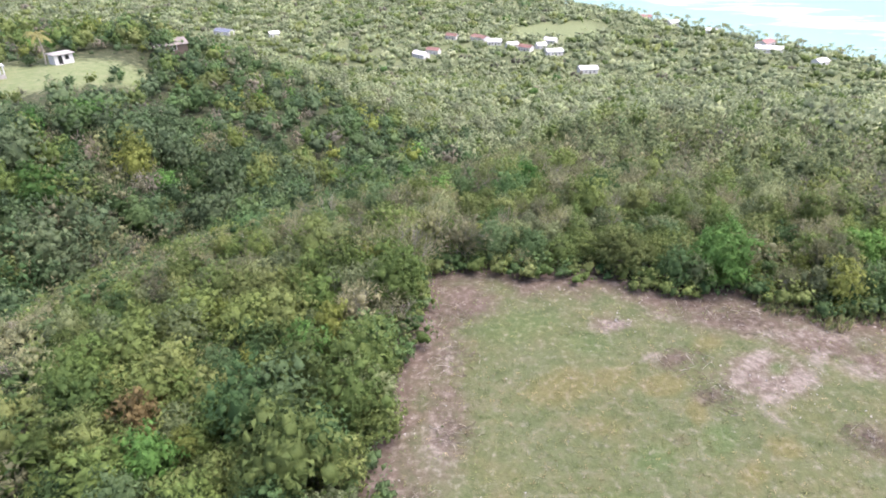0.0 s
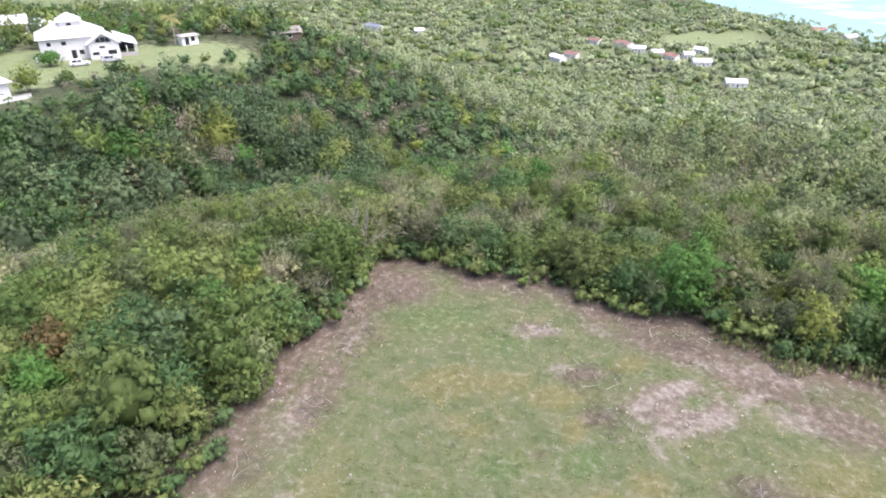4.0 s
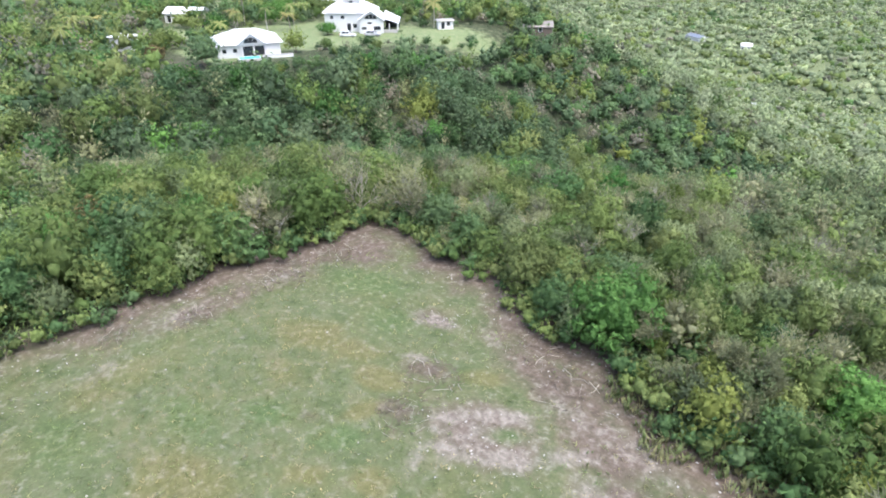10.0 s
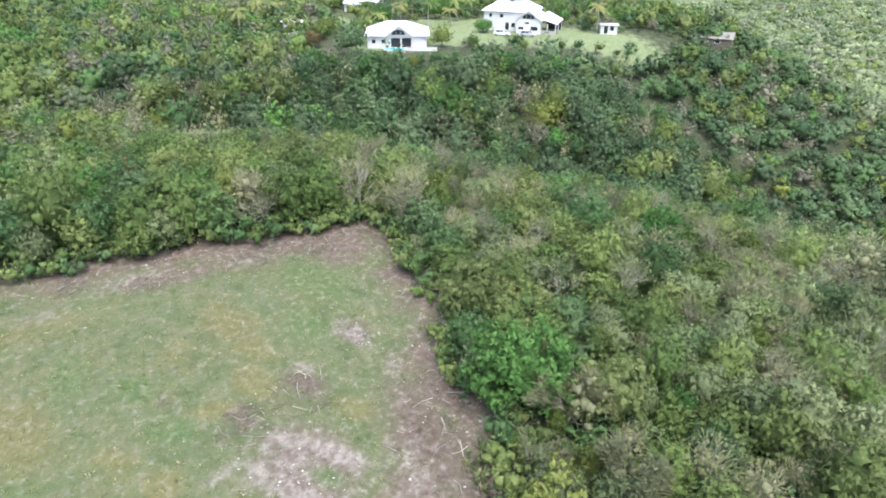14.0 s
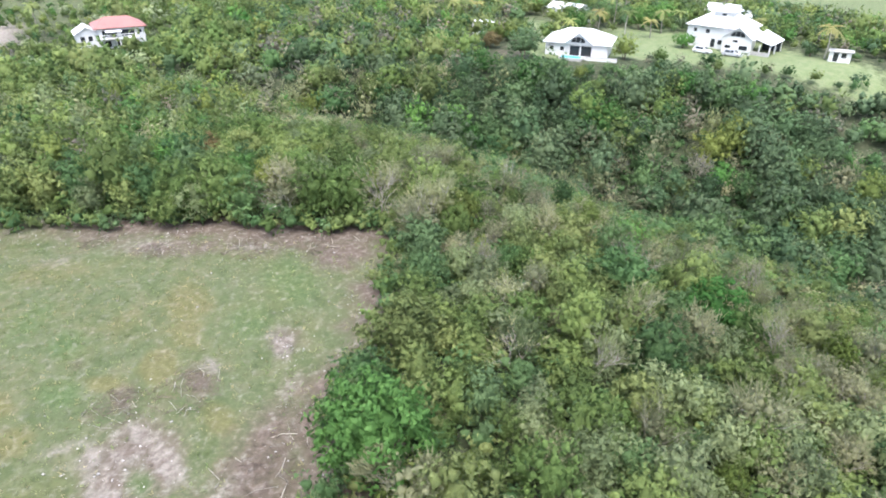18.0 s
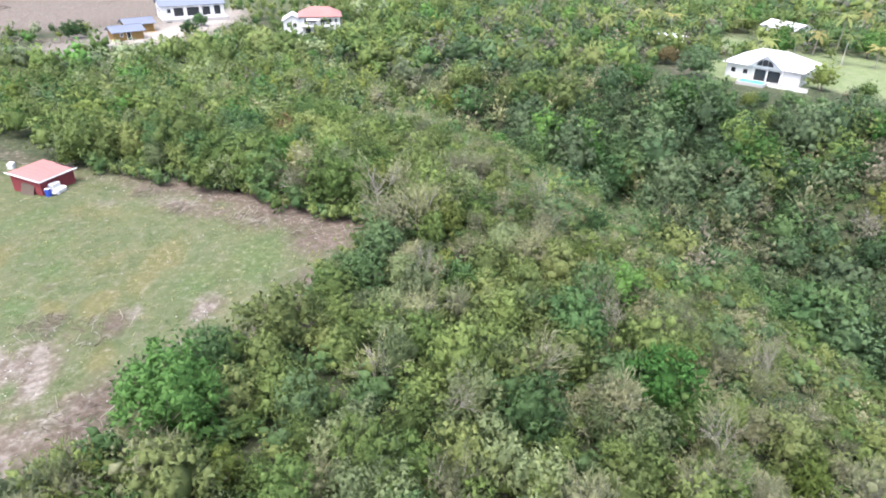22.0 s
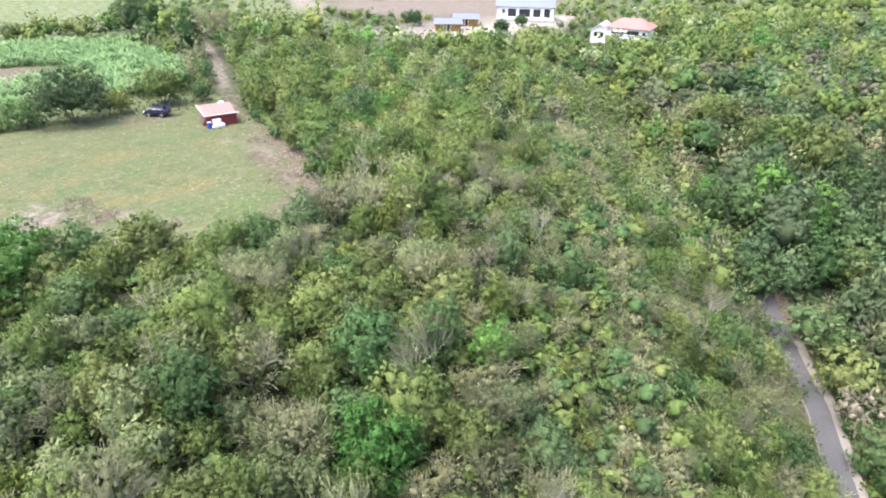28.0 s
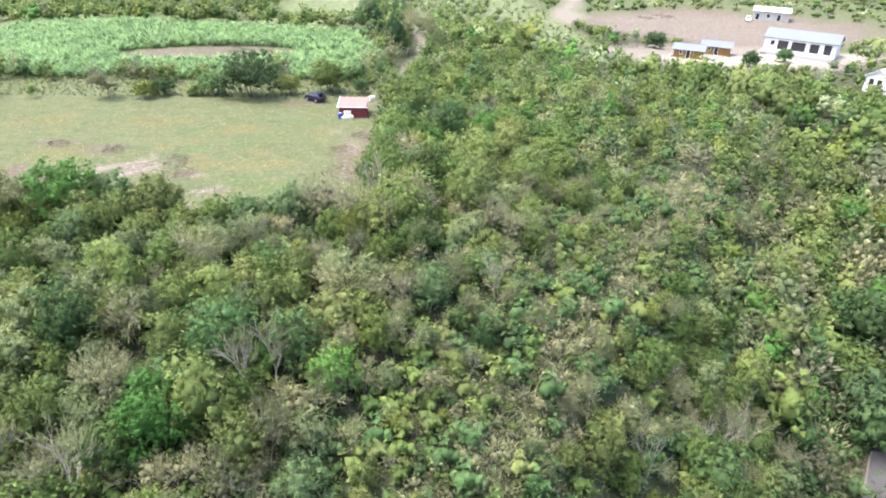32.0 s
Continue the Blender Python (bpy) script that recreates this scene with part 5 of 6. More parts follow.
hut(-88.0, -54.6, 150)


def grey_roof_house():
    h = thing("house", "new white house with a blue-grey metal roof and terrace", "house", place(-113.0, -58.0, 138, 0.9))
    shell(h, -8.4, 8.4, -4.2, 4.2, -1.4, 2.9, WHITE, front=[(-6.9, -5.9, 0.9, 2.1), (-5.2, -2.6, 0.05, 2.3), (-1.9, 1.6, 0.05, 2.3), (2.4, 4.6, 0.05, 2.3), (5.6, 7.4, 0.05, 2.5)])
    part("side_window", box(-8.46, -1.9, 1.0, -8.36, -1.1, 2.0), DARK, h)
    part("side_window", box(-8.46, 0.5, 1.0, -8.36, 1.3, 2.0), DARK, h)
    gable_roof(h, -8.4, 8.4, -4.2, 4.2, 2.9, 1.7, GREY_ROOF, 0.45, "x", WHITE)
    part("terrace", box(-8.4, -8.6, -3.2, 8.6, -4.2, -0.05, 0.04), CONCRETE, h, "pale concrete terrace on a retaining wall")
    # Dark panel on the wall, painted shade of an opening.
    part("terrace_opening", box(-8.0, -8.66, -2.2, -6.6, -8.58, -0.6), DARK, h)
    for x in (-1.9, 1.6):
        column(h, x, -4.7, 0.0, 2.8, 0.12)


grey_roof_house()


def red_roof_house():
    h = thing("house", "white two-storey house with a red metal roof and balcony", "house", place(-112.6, -18.6, 118))
    shell(h, -3.6, 6.6, -3.8, 4.2, -1.5, 4.4, WHITE, front=[(-2.6, 0.6, 2.5, 4.0), (1.4, 4.4, 2.5, 4.0), (5.2, 6.0, 3.0, 3.9), (-2.4, -1.0, 0.2, 1.7), (0.2, 2.4, 0.2, 1.7)])
    part("balcony", box(-3.4, -5.4, 2.15, 4.9, -3.8, 2.35, 0.03), WHITE, h)
    for k in range(9):
        part("baluster", box(-3.35 + k * 1.02, -5.38, 2.35, -3.25 + k * 1.02, -5.28, 3.1), FRAME, h)
    part("handrail", box(-3.4, -5.42, 3.1, 4.9, -5.26, 3.2), FRAME, h)
    for x in (-3.2, 0.8, 4.7):
        column(h, x, -5.25, -1.2, 2.15, 0.13)
    slab_roof(h, "awning", [(-2.0, -3.8, 4.1), (1.6, -3.8, 4.1), (1.6, -5.3, 3.75), (-2.0, -5.3, 3.75)], [(0, 1, 2, 3)], WHITE_ROOF, 0.06)
    hip_roof(h, -3.6, 6.6, -3.8, 4.2, 4.4, 1.9, RED_ROOF, 0.6, 3.2)
    shell(h, -8.0, -3.6, -3.0, 3.4, -1.5, 3.6, WHITE, front=[(-7.2, -6.2, 1.7, 2.9), (-5.6, -4.6, 1.7, 2.9)])
    gable_roof(h, -8.0, -3.6, -3.0, 3.4, 3.6, 1.3, WHITE_ROOF, 0.4, "y", WHITE)


red_roof_house()
block_house(-136.0, -112.0, 150, 11, 8, 3.0, 1.0, WHITE_ROOF, "white garage building with a pale roof by the clearing", CONCRETE)

# houses of the valley and the shore, far off
ROOFS = {"white": WHITE_ROOF, "red": RED_ROOF, "rust": RUST_ROOF, "grey": GREY_ROOF}
for i, (x, y, size, shade) in enumerate(VALLEY):
    roof = ROOFS[shade]
    colour = "red-roofed" if roof in (RED_ROOF, RUST_ROOF) else "grey-roofed" if roof is GREY_ROOF else "white-roofed"
    where = "on the shore" if x > 200 else "in the wooded valley"
    block_house(x, y, (i * 47) % 90 - 45, size, size * 0.6, 3.4, 1.8, roof, f"distant {colour} white house {where}")


# ---- the red shed and what stands by it ----
def shed():
    h = thing("shed", "small dark red board shed with a faded red sheet roof", "shed", place(0.5, 11.7, -3) @ Matrix.Rotation(math.pi, 4, "Z") @ Matrix.Diagonal((0.88, 1.0, 0.8, 1)))
    # front faces the meadow; boards stand upright
    for k in range(14):
        x = -2.15 + k * 0.307
        part("board", box(x, -1.95, -0.2, x + 0.298, -1.9 + 0.006 * (k % 3), 1.95), RED_WALL, h)
        part("board", box(x, 1.88, -0.2, x + 0.298, 1.94, 2.25), RED_WALL, h)
    for k in range(12):
        y = -1.88 + k * 0.312
        for x in (-2.15, 2.1):
            part("board", box(x, y, -0.2, x + 0.05, y + 0.304, 1.97 + 0.025 * k), RED_WALL, h)
    for k in range(6):
        x = -2.4 + k * 0.8
        part("roof_sheet", solid([(x, -2.25, 1.98), (x + 0.4, -2.25, 2.02), (x + 0.81, -2.25, 1.98), (x, 2.2, 2.36), (x + 0.4, 2.2, 2.4), (x + 0.81, 2.2, 2.36)], [(0, 1, 4, 3), (1, 2, 5, 4)], 0.03), RED_ROOF, h)
    part("roof_edge", box(-2.46, -2.32, 1.95, 2.46, -2.22, 2.08), WHITE, h, "white roof edge strip")
    part("roof_edge", solid([(-2.48, -2.3, 1.95), (-2.38, -2.3, 1.95), (-2.38, 2.25, 2.36), (-2.48, 2.25, 2.36), (-2.48, -2.3, 2.08), (-2.38, -2.3, 2.08), (-2.38, 2.25, 2.49), (-2.48, 2.25, 2.49)],
                            [(0, 1, 2, 3), (4, 7, 6, 5), (0, 4, 5, 1), (2, 6, 7, 3), (1, 5, 6, 2), (0, 3, 7, 4)]), WHITE, h, "white roof edge strip")
    # Solid dark strip for the shade of the gap under the roof.
    part("roof_gap", box(2.2, -2.0, 1.98, 2.32, 0.6, 2.22), DARK, h, "solid dark strip for the shaded gap under the roof")
    part("door", box(-1.7, -1.99, -0.1, -0.9, -1.955, 1.8), RED_WALL, h)
    f = thing("leaning_board", "weathered brown board leaning on the shed", "board", place(2.85, 11.85, 0))
    part("board", solid([(0, -0.8, -0.05), (0, 0.8, -0.05), (-0.45, 0.8, 1.1), (-0.45, -0.8, 1.1)], [(0, 1, 2, 3)], 0.05), BARK, f)
    b = thing("white_sack", "white woven sack lying by the shed wall", "sack", place(1.2, 14.3, 8))
    bm = box(-0.7, -0.35, -0.1, 0.7, 0.35, 0.5, 0.14)
    part("bag", bm, WHITE, b)
    part("folded_end", box(0.66, -0.22, 0.1, 0.95, 0.22, 0.3, 0.06), WHITE, b)
    c = thing("white_cabinet", "old white metal cabinet standing by the shed", "cabinet", place(1.35, 13.92, 4))
    part("body", box(-0.5, -0.28, -0.1, 0.5, 0.28, 1.0, 0.04), WHITE, c)
    part("door", box(-0.46, 0.285, 0.0, 0.46, 0.31, 0.95, 0.01), WHITE, c)
    d = thing("blue_drum", "blue plastic drum by the shed corner", "drum", place(2.35, 14.1, 0))
    bm = bmesh.new()
    bmesh.ops.create_cone(bm, cap_ends=True, segments=14, radius1=0.29, radius2=0.29, depth=0.8, matrix=Matrix.Translation((0, 0, 0.36)))
    bmesh.ops.bevel(bm, geom=[e for e in bm.edges if abs(e.verts[0].co.z - e.verts[1].co.z) < 0.01], offset=0.05, segments=2, affect="EDGES")
    part("drum", bm, plain("blue_plastic", (0.03, 0.07, 0.35), 0.5, 0.4, 0.2), d)
    part("lid", box(-0.2, -0.2, 0.74, 0.2, 0.2, 0.79, 0.02), WHITE, d)
    e = thing("white_container", "white plastic water container behind the shed", "container", place(-2.0, 4.4, 30))
    part("tank", box(-0.4, -0.32, -0.1, 0.4, 0.32, 0.6, 0.08), WHITE, e)
    part("cap", box(-0.1, -0.1, 0.6, 0.1, 0.1, 0.68, 0.03), WHITE, e)


shed()

# ---- vehicles ----
PAINTS = {
    "navy": plain("dark_navy_car_paint", (0.012, 0.016, 0.04), 0.25, 1.0, 0.1, 0.6),
    "white": plain("white_car_paint", (0.62, 0.63, 0.63), 0.3, 1.0, 0.05, 0.6),
    "silver": plain("silver_car_paint", (0.4, 0.41, 0.42), 0.3, 1.0, 0.05, 0.6),
}
RUBBER = plain("black_rubber", (0.02, 0.02, 0.02), 0.8, 0.3, 0.2)
GLASS = plain("tinted_car_glass", (0.02, 0.025, 0.03), 0.08, 1.0, 0.1, 0.7)
ALLOY = plain("alloy_rim", (0.45, 0.45, 0.46), 0.35, 0.3, 0.1, 0.5, 0.8)
LAMP = plain("clear_headlamp", (0.6, 0.6, 0.58), 0.15, 0.3, 0.1, 0.6)
TAIL = plain("red_tail_lamp", (0.35, 0.02, 0.02), 0.2, 0.3, 0.1, 0.6)


def loft(sections):
    """A skin over rings of corners, closed at both ends."""
    bm = bmesh.new()
    rings = [[bm.verts.new(p) for p in s] for s in sections]
    n = len(rings[0])
    for a, b in zip(rings, rings[1:]):
        for k in range(n):
            bm.faces.new((a[k], a[(k + 1) % n], b[(k + 1) % n], b[k]))
    bm.faces.new(rings[0][::-1])
    bm.faces.new(rings[-1])
    bmesh.ops.recalc_face_normals(bm, faces=bm.faces[:])
    bmesh.ops.bevel(bm, geom=[e for e in bm.edges if e.calc_face_angle(0) > 0.35], offset=0.04, segments=2, affect="EDGES")
    return bm


def car(x, y, deg, paint, label, length=3.8, height=1.46, name="car", hatch=False):
    """A hatchback or estate: nose towards +x."""
    c = thing(name, label, "car", place(x, y, deg))
    L, w, m = length / 2, 0.84, PAINTS[paint]

    def ring(px, lo, hi, half):
        return [(px, -half * 0.92, lo), (px, half * 0.92, lo), (px, half, (lo + hi) / 2), (px, half * 0.95, hi), (px, -half * 0.95, hi), (px, -half, (lo + hi) / 2)]

    part("body", loft([ring(-L, 0.42, 0.82, w * 0.86), ring(-L + 0.12, 0.28, 0.93, w * 0.97), ring(-L * 0.4, 0.22, 0.95, w), ring(L * 0.25, 0.22, 0.93, w), ring(L * 0.75, 0.24, 0.82, w * 0.97), ring(L - 0.1, 0.3, 0.68, w * 0.9), ring(L, 0.4, 0.58, w * 0.78)]), m, c)

    def cab(px, lo, hi, hw0, hw1):
        return [(px, -hw0, lo), (px, hw0, lo), (px, hw1, hi), (px, -hw1, hi)]

    cabin = part("cabin", loft([cab(-L + 0.16, 0.9, 0.96, 0.76, 0.72), cab(-L + 0.5, 0.9, height - 0.08, 0.76, 0.6), cab(-0.2, 0.9, height, 0.77, 0.6), cab(L * 0.2, 0.9, height - 0.06, 0.77, 0.58), cab(L * 0.52, 0.88, 0.93, 0.75, 0.7)]), m, c)
    for s in (-1, 1):
        for a, b in ((-L + 0.62, -0.42), (-0.34, L * 0.18)):
            q = [(a, s * 0.775, 0.96), (b, s * 0.775, 0.96), (b, s * 0.63, height - 0.14), (a + 0.1, s * 0.63, height - 0.14)]
            part("side_window", solid(q, [(0, 1, 2, 3)], 0.02), GLASS, cabin)
        part("headlight", box(L - 0.28, s * 0.62 - 0.14, 0.58, L - 0.05, s * 0.62 + 0.14, 0.72, 0.03), LAMP, c)
        part("tail_light", box(-L - 0.01, s * 0.66 - 0.1, 0.7, -L + 0.14, s * 0.66 + 0.1, 0.9, 0.02), TAIL, c)
        part("wing_mirror", box(L * 0.33, s * 0.9 - 0.08, 0.92, L * 0.33 + 0.16, s * 0.9 + 0.08, 1.04, 0.03), m, c)
        for px in (-L + 0.72, L - 0.78):
            bm = bmesh.new()
            bmesh.ops.create_cone(bm, cap_ends=True, segments=18, radius1=0.31, radius2=0.31, depth=0.2, matrix=Matrix.Translation((px, s * 0.76, 0.3)) @ Matrix.Rotation(math.pi / 2, 4, "X"))
            wheel = part("wheel", bm, RUBBER, c)
            bm = bmesh.new()
            bmesh.ops.create_cone(bm, cap_ends=True, segments=12, radius1=0.2, radius2=0.18, depth=0.04, matrix=Matrix.Translation((px, s * 0.865, 0.3)) @ Matrix.Rotation(math.pi / 2, 4, "X"))
            part("rim", bm, ALLOY, wheel)
    part("windscreen", solid([(L * 0.51, -0.66, 0.95), (L * 0.51, 0.66, 0.95), (L * 0.215, 0.54, height - 0.08), (L * 0.215, -0.54, height - 0.08)], [(0, 1, 2, 3)], 0.02), GLASS, c)
    part("bumper", box(L - 0.12, -0.7, 0.26, L + 0.03, 0.7, 0.42, 0.04), m, c)
    if hatch:
        part("tailgate", solid([(-L + 0.5, -0.58, height + 0.0), (-L + 0.5, 0.58, height + 0.0), (-L - 0.35, 0.6, height + 0.3), (-L - 0.35, -0.6, height + 0.3)], [(0, 1, 2, 3)], 0.05), m, c, "raised tailgate")
    else:
        part("rear_window", solid([(-L + 0.17, -0.62, 1.0), (-L + 0.17, 0.62, 1.0), (-L + 0.44, 0.52, height - 0.14), (-L + 0.44, -0.52, height - 0.14)], [(0, 1, 2, 3)], 0.02), GLASS, c)


car(6.6, 5.2, -35, "navy", "dark navy hatchback parked with its tailgate open", 3.2, 1.3, hatch=True)
car(-101.5, 122.2, 45, "white", "white estate car parked before the villa", 4.4, 1.6)
car(-97.4, 127.6, 48, "silver", "silver estate car parked before the villa", 4.4, 1.6)
car(-145.8, 107.0, 150, "white", "white car parked on the drive", 4.3, 1.55)
car(-126.5, -109.0, 60, "white", "white van-like car parked by the garage", 4.6, 1.7)

# ---- palms ----
def palm_arrays(seed, height, fronds, reach):
    r = np.random.default_rng(seed)
    top = np.array([r.normal() * 0.4, r.normal() * 0.4, height])
    seg = [(np.array([0, 0, -0.4]), top * 0.5 + (0.15, 0.1, 0), 0.17, 0.13), (top * 0.5 + (0.15, 0.1, 0), top, 0.13, 0.1)]
    tv, tf = tubes(seg, 6)
    vs, fs, n = [], [], 0
    for k in range(fronds):
        a = 2.4 * k + r.uniform(-0.3, 0.3)
        lift = r.uniform(-0.3, 0.9)
        d = np.array([math.cos(a), math.sin(a), 0])
        side = np.array([-d[1], d[0], 0])
        pts = [top + d * reach * u + np.array([0, 0, reach * (lift * u - 0.75 * u * u)]) for u in np.linspace(0, 1, 7)]
        for i in range(6):
            p, q = pts[i], pts[i + 1]
            wide = reach * 0.17 * math.sin(math.pi * (i + 0.9) / 7.2)
            for s in (-1, 1):
                for e in (0.0, 0.5):
                    m0, m1 = p + (q - p) * e, p + (q - p) * (e + 0.36)
                    drop = np.array([0, 0, -wide * 0.6])
                    tip = side * s * wide + d * wide * 0.5 + drop
                    vs += [m0, m1, m1 + tip, m0 + tip * 0.92]
                    fs.append((n, n + 1, n + 2, n + 3))
                    n += 4
    return tv, tf, np.array(vs), np.array(fs)


PALMS = []
for i, hgt in enumerate((6.5, 5.0, 8.0)):
    tv, tf, fv, ff = palm_arrays(500 + i, hgt, 15, 3.0 - 0.2 * i)
    PALMS.append((mesh_np("trunk", tv, tf, GREY_BARK), mesh_np("fronds", fv, ff, LEAF["palm"])))


def palm(x, y, i, s, label, group):
    p = thing("palm_tree", label, "palm tree", place(x, y, (i * 71) % 360) @ Matrix.Scale(s, 4), group)
    a, b = PALMS[i % 3]
    put("trunk", a, p)
    put("fronds", b, p)


for i, (x, y) in enumerate(((-116.5, 93.5), (-120.5, 116.4), (-119, 57), (-128, 58), (-132, 62), (-137, 65), (-142, 69), (-146, 73), (-118, 99), (-127, 122), (-133, 106), (-138, 112), (-131, 128), (-122, 146), (-152, 120), (-95, 149), (-160, 82), (-119, -39), (-122, 110))):
    palm(x, y, i, 0.8 + 0.09 * (i % 4), "yellow-green coconut palm in the villa gardens" if i != 17 else "coconut palm below the new white house", "garden palms")
r2 = np.random.default_rng(77)
for i in range(46):
    u = i / 45
    palm(205 + 170 * u + r2.normal() * 4 - 14, 815 - 285 * u + r2.normal() * 5 - 8, i, 1.25 + 0.3 * r2.uniform(), "tall coconut palm on the distant shore", "palms along the shore")

# ---- field: brush piles, stones, grass ----
def brush_pile(x, y, r, h, seed, label):
    g = np.random.default_rng(seed)
    pile = thing("brush_pile", label, "brush pile", place(x, y, 0), "brush piles on the field" if y > 0 else "brush heaps on the building plot")

    def stick(thick, reach):
        a, rad = g.uniform(0, 6.28), r * math.sqrt(g.uniform())
        mid = np.array([rad * math.cos(a), rad * math.sin(a), h * (1 - rad / r) * g.uniform(0.1, 1) + 0.03])
        d = g.normal(size=3) * (1, 1, 0.3)
        d /= np.linalg.norm(d)
        ln, t, bend = g.uniform(0.4, 1.0) * reach * max(1, r / 2), g.uniform(0.5, 1.2) * thick * max(1, r / 1.6), g.normal(size=3) * 0.12
        return [(mid - d * ln, mid + bend, t, t * 0.8), (mid + bend, mid + d * ln + (0, 0, 0.05), t * 0.8, t * 0.4)]

    for _ in range(9):
        tv, tf = tubes(stick(0.02, 0.75), 4)
        tv[:, 2] = np.maximum(tv[:, 2], -0.04)
        put("branch", mesh_np("branch", tv, tf, GREY_BARK), pile)
    seg = [q for _ in range(130) for q in stick(0.013, 0.4)]
    tv, tf = tubes(seg, 3)
    tv[:, 2] = np.maximum(tv[:, 2], -0.04)
    tagged(put("brushwood", mesh_np("brushwood", tv, tf, BARK), pile), kind="stuff")


for i, (x, y, r, h) in enumerate(((19.6, 32.2, 1.7, 0.7), (18.6, 35.6, 2.0, 0.6), (1.4, 35.6, 1.8, 0.5), (1.4, 41.5, 1.9, 0.6), (1.5, 28.2, 1.5, 0.6), (25.0, 40.8, 2.2, 0.4), (21.4, 42.6, 1.9, 0.5), (27.5, 28.4, 1.3, 0.4), (34.5, 26.5, 1.3, 0.4), (29.5, 42.6, 2.0, 0.5), (-0.6, 23.0, 1.3, 0.5), (0.6, 46.0, 1.5, 0.4))):
    brush_pile(x, y, r, h, 600 + i, "low pile of dry grey brushwood on the field" if i else "pile of dry bleached branches in the middle of the field")
for i, (x, y, r, h) in enumerate(((-67.8, -60.0, 4.2, 1.3), (-64.5, -65.0, 3.4, 1.1), (-99.9, -116.0, 4.5, 1.3), (-92.0, -112.0, 3.0, 0.9))):
    brush_pile(x, y, r, h, 640 + i, "dark heap of cleared brushwood on the building plot")

g = np.random.default_rng(91)
sx = np.concatenate([g.uniform(-2, 46, 520), west_edge(g.uniform(8, 46, 420)) + np.abs(g.normal(size=420)) * 3.0, g.uniform(-2, 38, 340), 24.5 + g.normal(size=160) * 3, 14.6 + g.normal(size=60) * 0.7])
sy = np.concatenate([g.uniform(8, 46, 520), g.uniform(8, 46, 420), np.zeros(340), 34 + g.normal(size=160) * 2, 40.8 + g.normal(size=60) * 0.5])
sy[940:1280] = north_edge(sx[940:1280]) - np.abs(g.normal(size=340)) * 3.2
ok = inside_field(sx, sy) > 0.2
sx, sy = sx[ok], sy[ok]
size = 0.02 + 0.07 * g.uniform(size=len(sx)) ** 4
base = np.array([(1, 0, 0), (0, 1, 0), (-1, 0, 0), (0, -1, 0), (0, 0, 0.8), (0, 0, -0.5)], float)
tri = np.array([(0, 1, 4), (1, 2, 4), (2, 3, 4), (3, 0, 4), (1, 0, 5), (2, 1, 5), (3, 2, 5), (0, 3, 5)])
sv = base[None] * size[:, None, None] * g.uniform(0.6, 1.5, (len(sx), 6, 1)) + np.stack([sx, sy, land(sx, sy) + 0.03], -1)[:, None]
sf = tri[None] + (np.arange(len(sx)) * 6)[:, None, None]
tagged(put("stones", mesh_np("stones", sv.reshape(-1, 3), sf.reshape(-1, 3), STONE)), "scattered white limestone bits over the dry field", "stones", kind="stuff")


def tufts(name, label, x, y, mat, height, blades, lean=0.6, width=0.05, category="grass"):
    """Tufts of blades: narrow upright kites that lean outwards."""
    k = len(x) * blades
    bx, by = np.repeat(x, blades) + g.normal(size=k) * 0.1, np.repeat(y, blades) + g.normal(size=k) * 0.1
    hz = np.repeat(height * g.uniform(0.5, 1.3, len(x)), blades) * g.uniform(0.6, 1.1, k)
    a = g.uniform(0, 6.28, k)
    out = np.stack([np.cos(a), np.sin(a), np.zeros(k)], -1)
    side = np.stack([-np.sin(a), np.cos(a), np.zeros(k)], -1)
    p = np.stack([bx, by, land(bx, by)], -1)
    up = np.array([0, 0, 1.0])
    h = hz[:, None]
    w = width * h ** 0.5 * 1.4
    v = np.stack([p, p + up * h * 0.55 + out * h * lean * 0.3 + side * w, p + up * h * 0.9 + out * h * lean, p + up * h * 0.55 + out * h * lean * 0.3 - side * w], 1)
    tint = np.repeat(np.repeat(g.uniform(size=len(x)), blades), 4)
    tagged(put(name, mesh_np(name, v.reshape(-1, 3), np.arange(4 * k).reshape(k, 4), mat, tint)), label, category, kind="stuff")


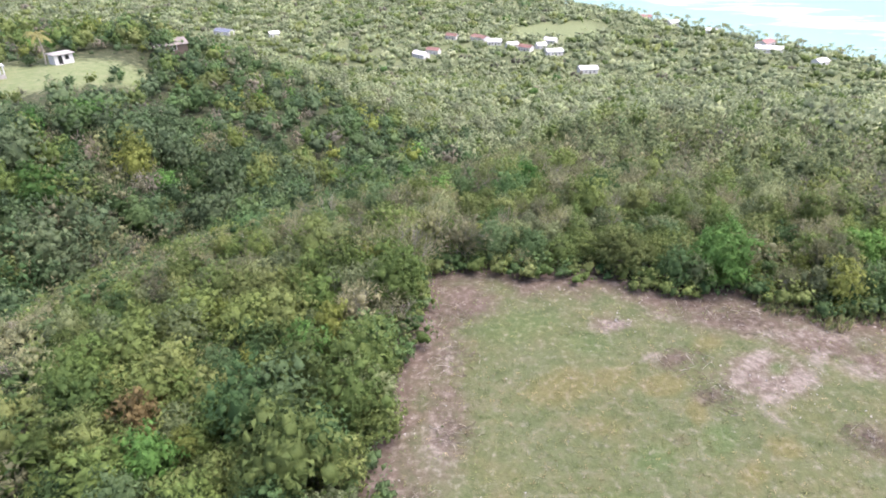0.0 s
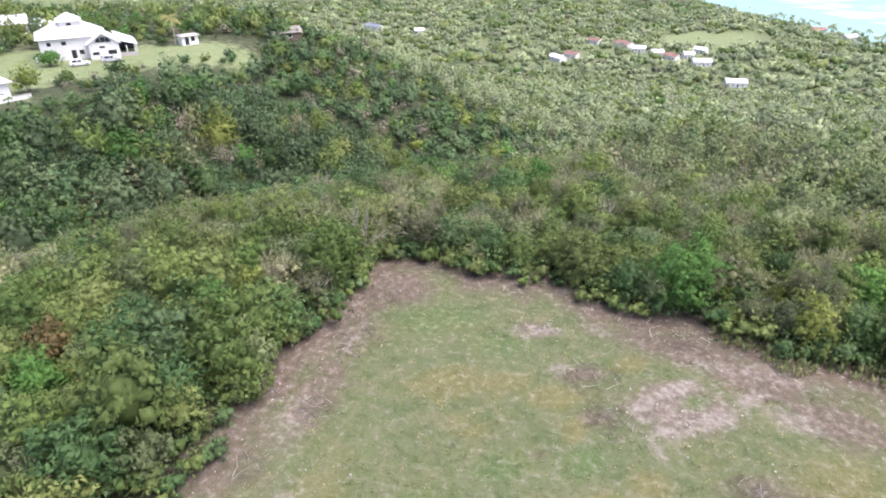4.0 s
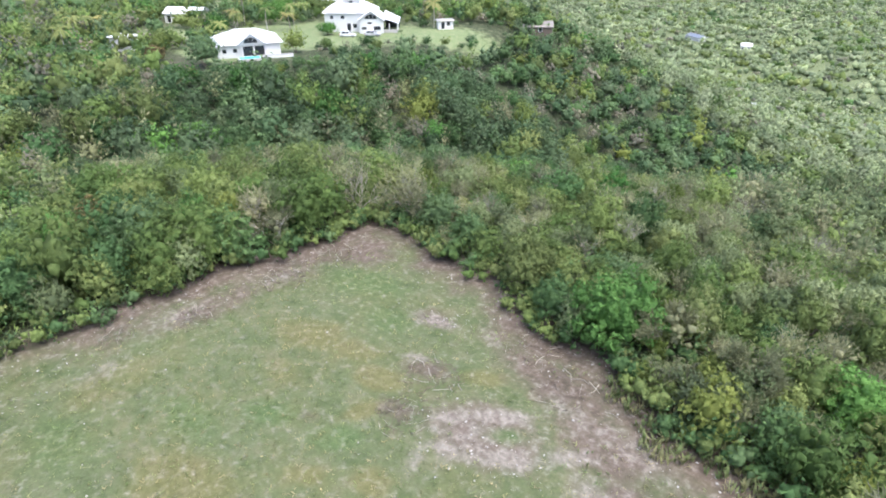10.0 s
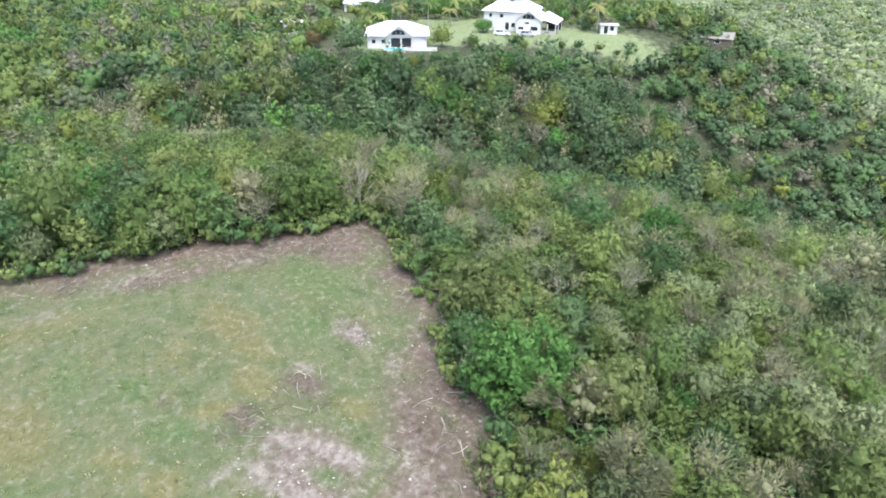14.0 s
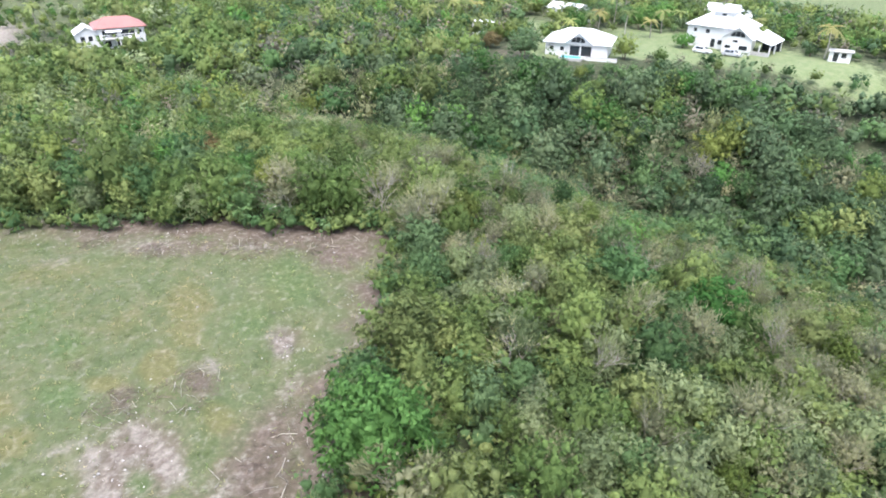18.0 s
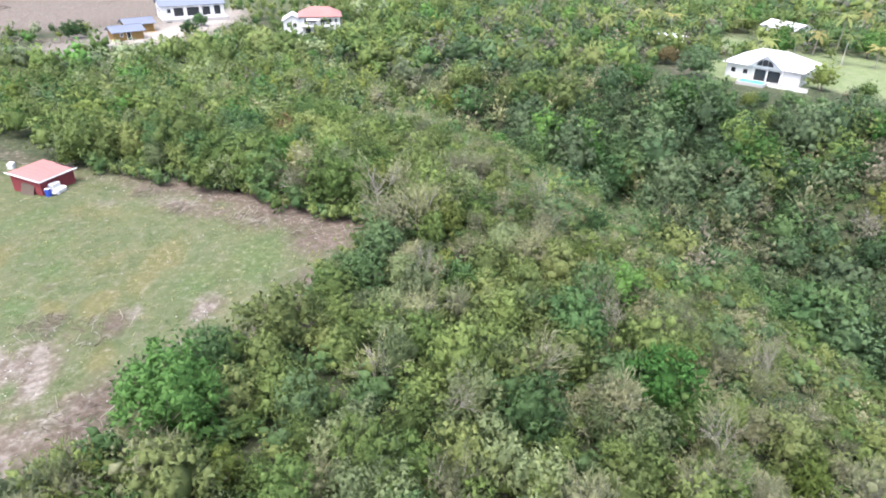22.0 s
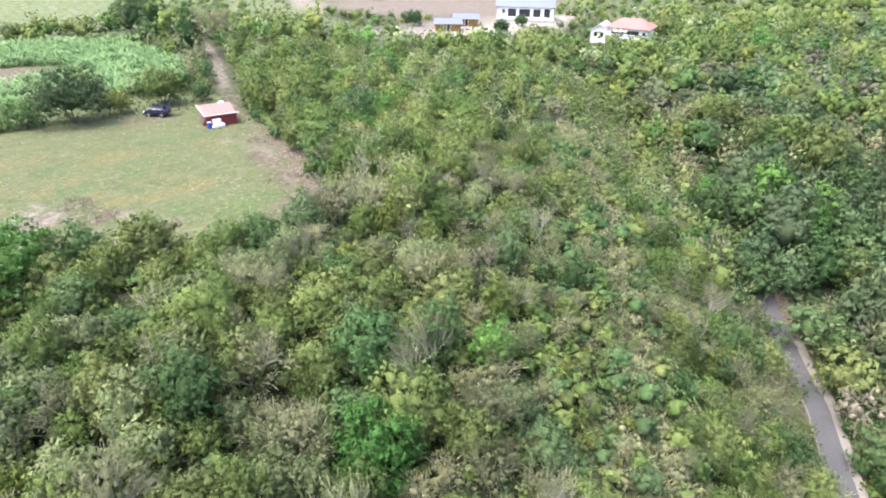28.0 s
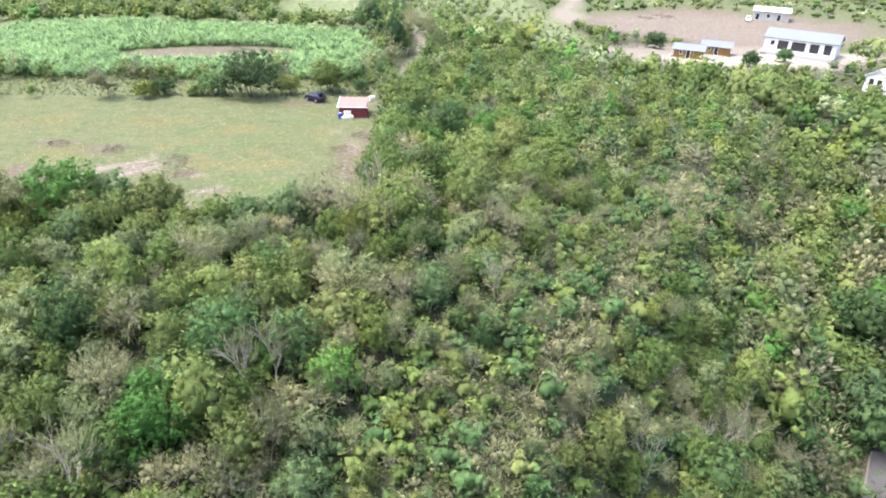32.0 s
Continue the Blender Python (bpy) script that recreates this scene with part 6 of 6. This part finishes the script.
tx, ty = spread(g, -3, 58, 4, 47, 0.62)
inn = inside_field(tx, ty)
open_soil = np.maximum.reduce([1 - (tx - west_edge(ty)) / 4, 1 - (north_edge(tx) - ty) / 4.5, 1.2 * spot(tx, ty, 24.5, 34.5, 7, 4), 1.2 * spot(tx, ty, 25, 40.5, 10, 4), 0.8 * spot(tx, ty, 14, 41, 5, 3)])
ok = (inn > 0.3) & (g.uniform(size=len(tx)) > np.clip(open_soil * 1.1, 0, 0.93))
tx, ty = tx[ok], ty[ok]
dryness = 0.25 + 0.3 * lumps(tx, ty, 2.6, 3) + 0.5 * np.maximum.reduce([spot(tx, ty, 8.5, 33, 6, 4), spot(tx, ty, 17, 33.5, 5, 3), spot(tx, ty, 33, 31, 9, 6), spot(tx, ty, 34, 41, 8, 4), 0 * tx])
dry = g.uniform(size=len(tx)) < dryness
tufts("grass", "short green grass tufts over the field", tx[~dry], ty[~dry], LEAF["grass"], 0.15, 5, 1.3)
tufts("dry_grass", "straw-coloured dry grass tufts over the field", tx[dry], ty[dry], LEAF["straw"], 0.12, 6, 1.5)
tx, ty = spread(g, 27, 46, 38, 48, 0.45)
ok = np.abs(inside_field(tx, ty)) < 2.0
tufts("tall_grass", "tall green-yellow grass along the field edge", tx[ok], ty[ok], LEAF["grass"], 0.8, 6, 0.5, 0.06)
cx, cy = spread(g, -4, 84, -70, -6, 0.85)
ok = (cane(cx, cy) > 0) & (spot(cx, cy, 29, -27, 17, 7.4, 8) < 0)
tufts("sugar_cane", "dense bright green sugar cane field", cx[ok], cy[ok], LEAF["cane"], 1.6, 10, 0.9, 0.07, "sugar cane")
mx, my = spread(g, -2, 70, -6, 5.5, 0.9)
ok = way_off(mx, my, TRACK) > 2.4
tufts("rough_grass", "rough grass strip between meadow and cane", mx[ok], my[ok], LEAF["grass"], 0.45, 6, 0.6, 0.07)
# pale grass on the crest of the ridge and on the bank of the lane
along, across = g.uniform(-30, 62, 3600), g.normal(size=3600) * 1.9 + 1.2
cxr, cyr = -23 + along * 0.63 - across * 0.777, 55 + along * 0.777 + across * 0.63
tufts("crest_grass", "pale dry grass along the ridge crest", cxr, cyr, LEAF["crest"], 0.7, 7, 0.6, 0.04)
bx, by = spread(g, -48, 0, 62, 112, 0.6)
off = way_off(bx, by, LANE)
ok = (off > 1.5) & (off < 5.5) & ((by - 60) - (bx + 52) < 0)
tufts("bank_grass", "pale green grass on the bank of the lane", bx[ok], by[ok], LEAF["crest"], 0.6, 6, 0.7, 0.05)
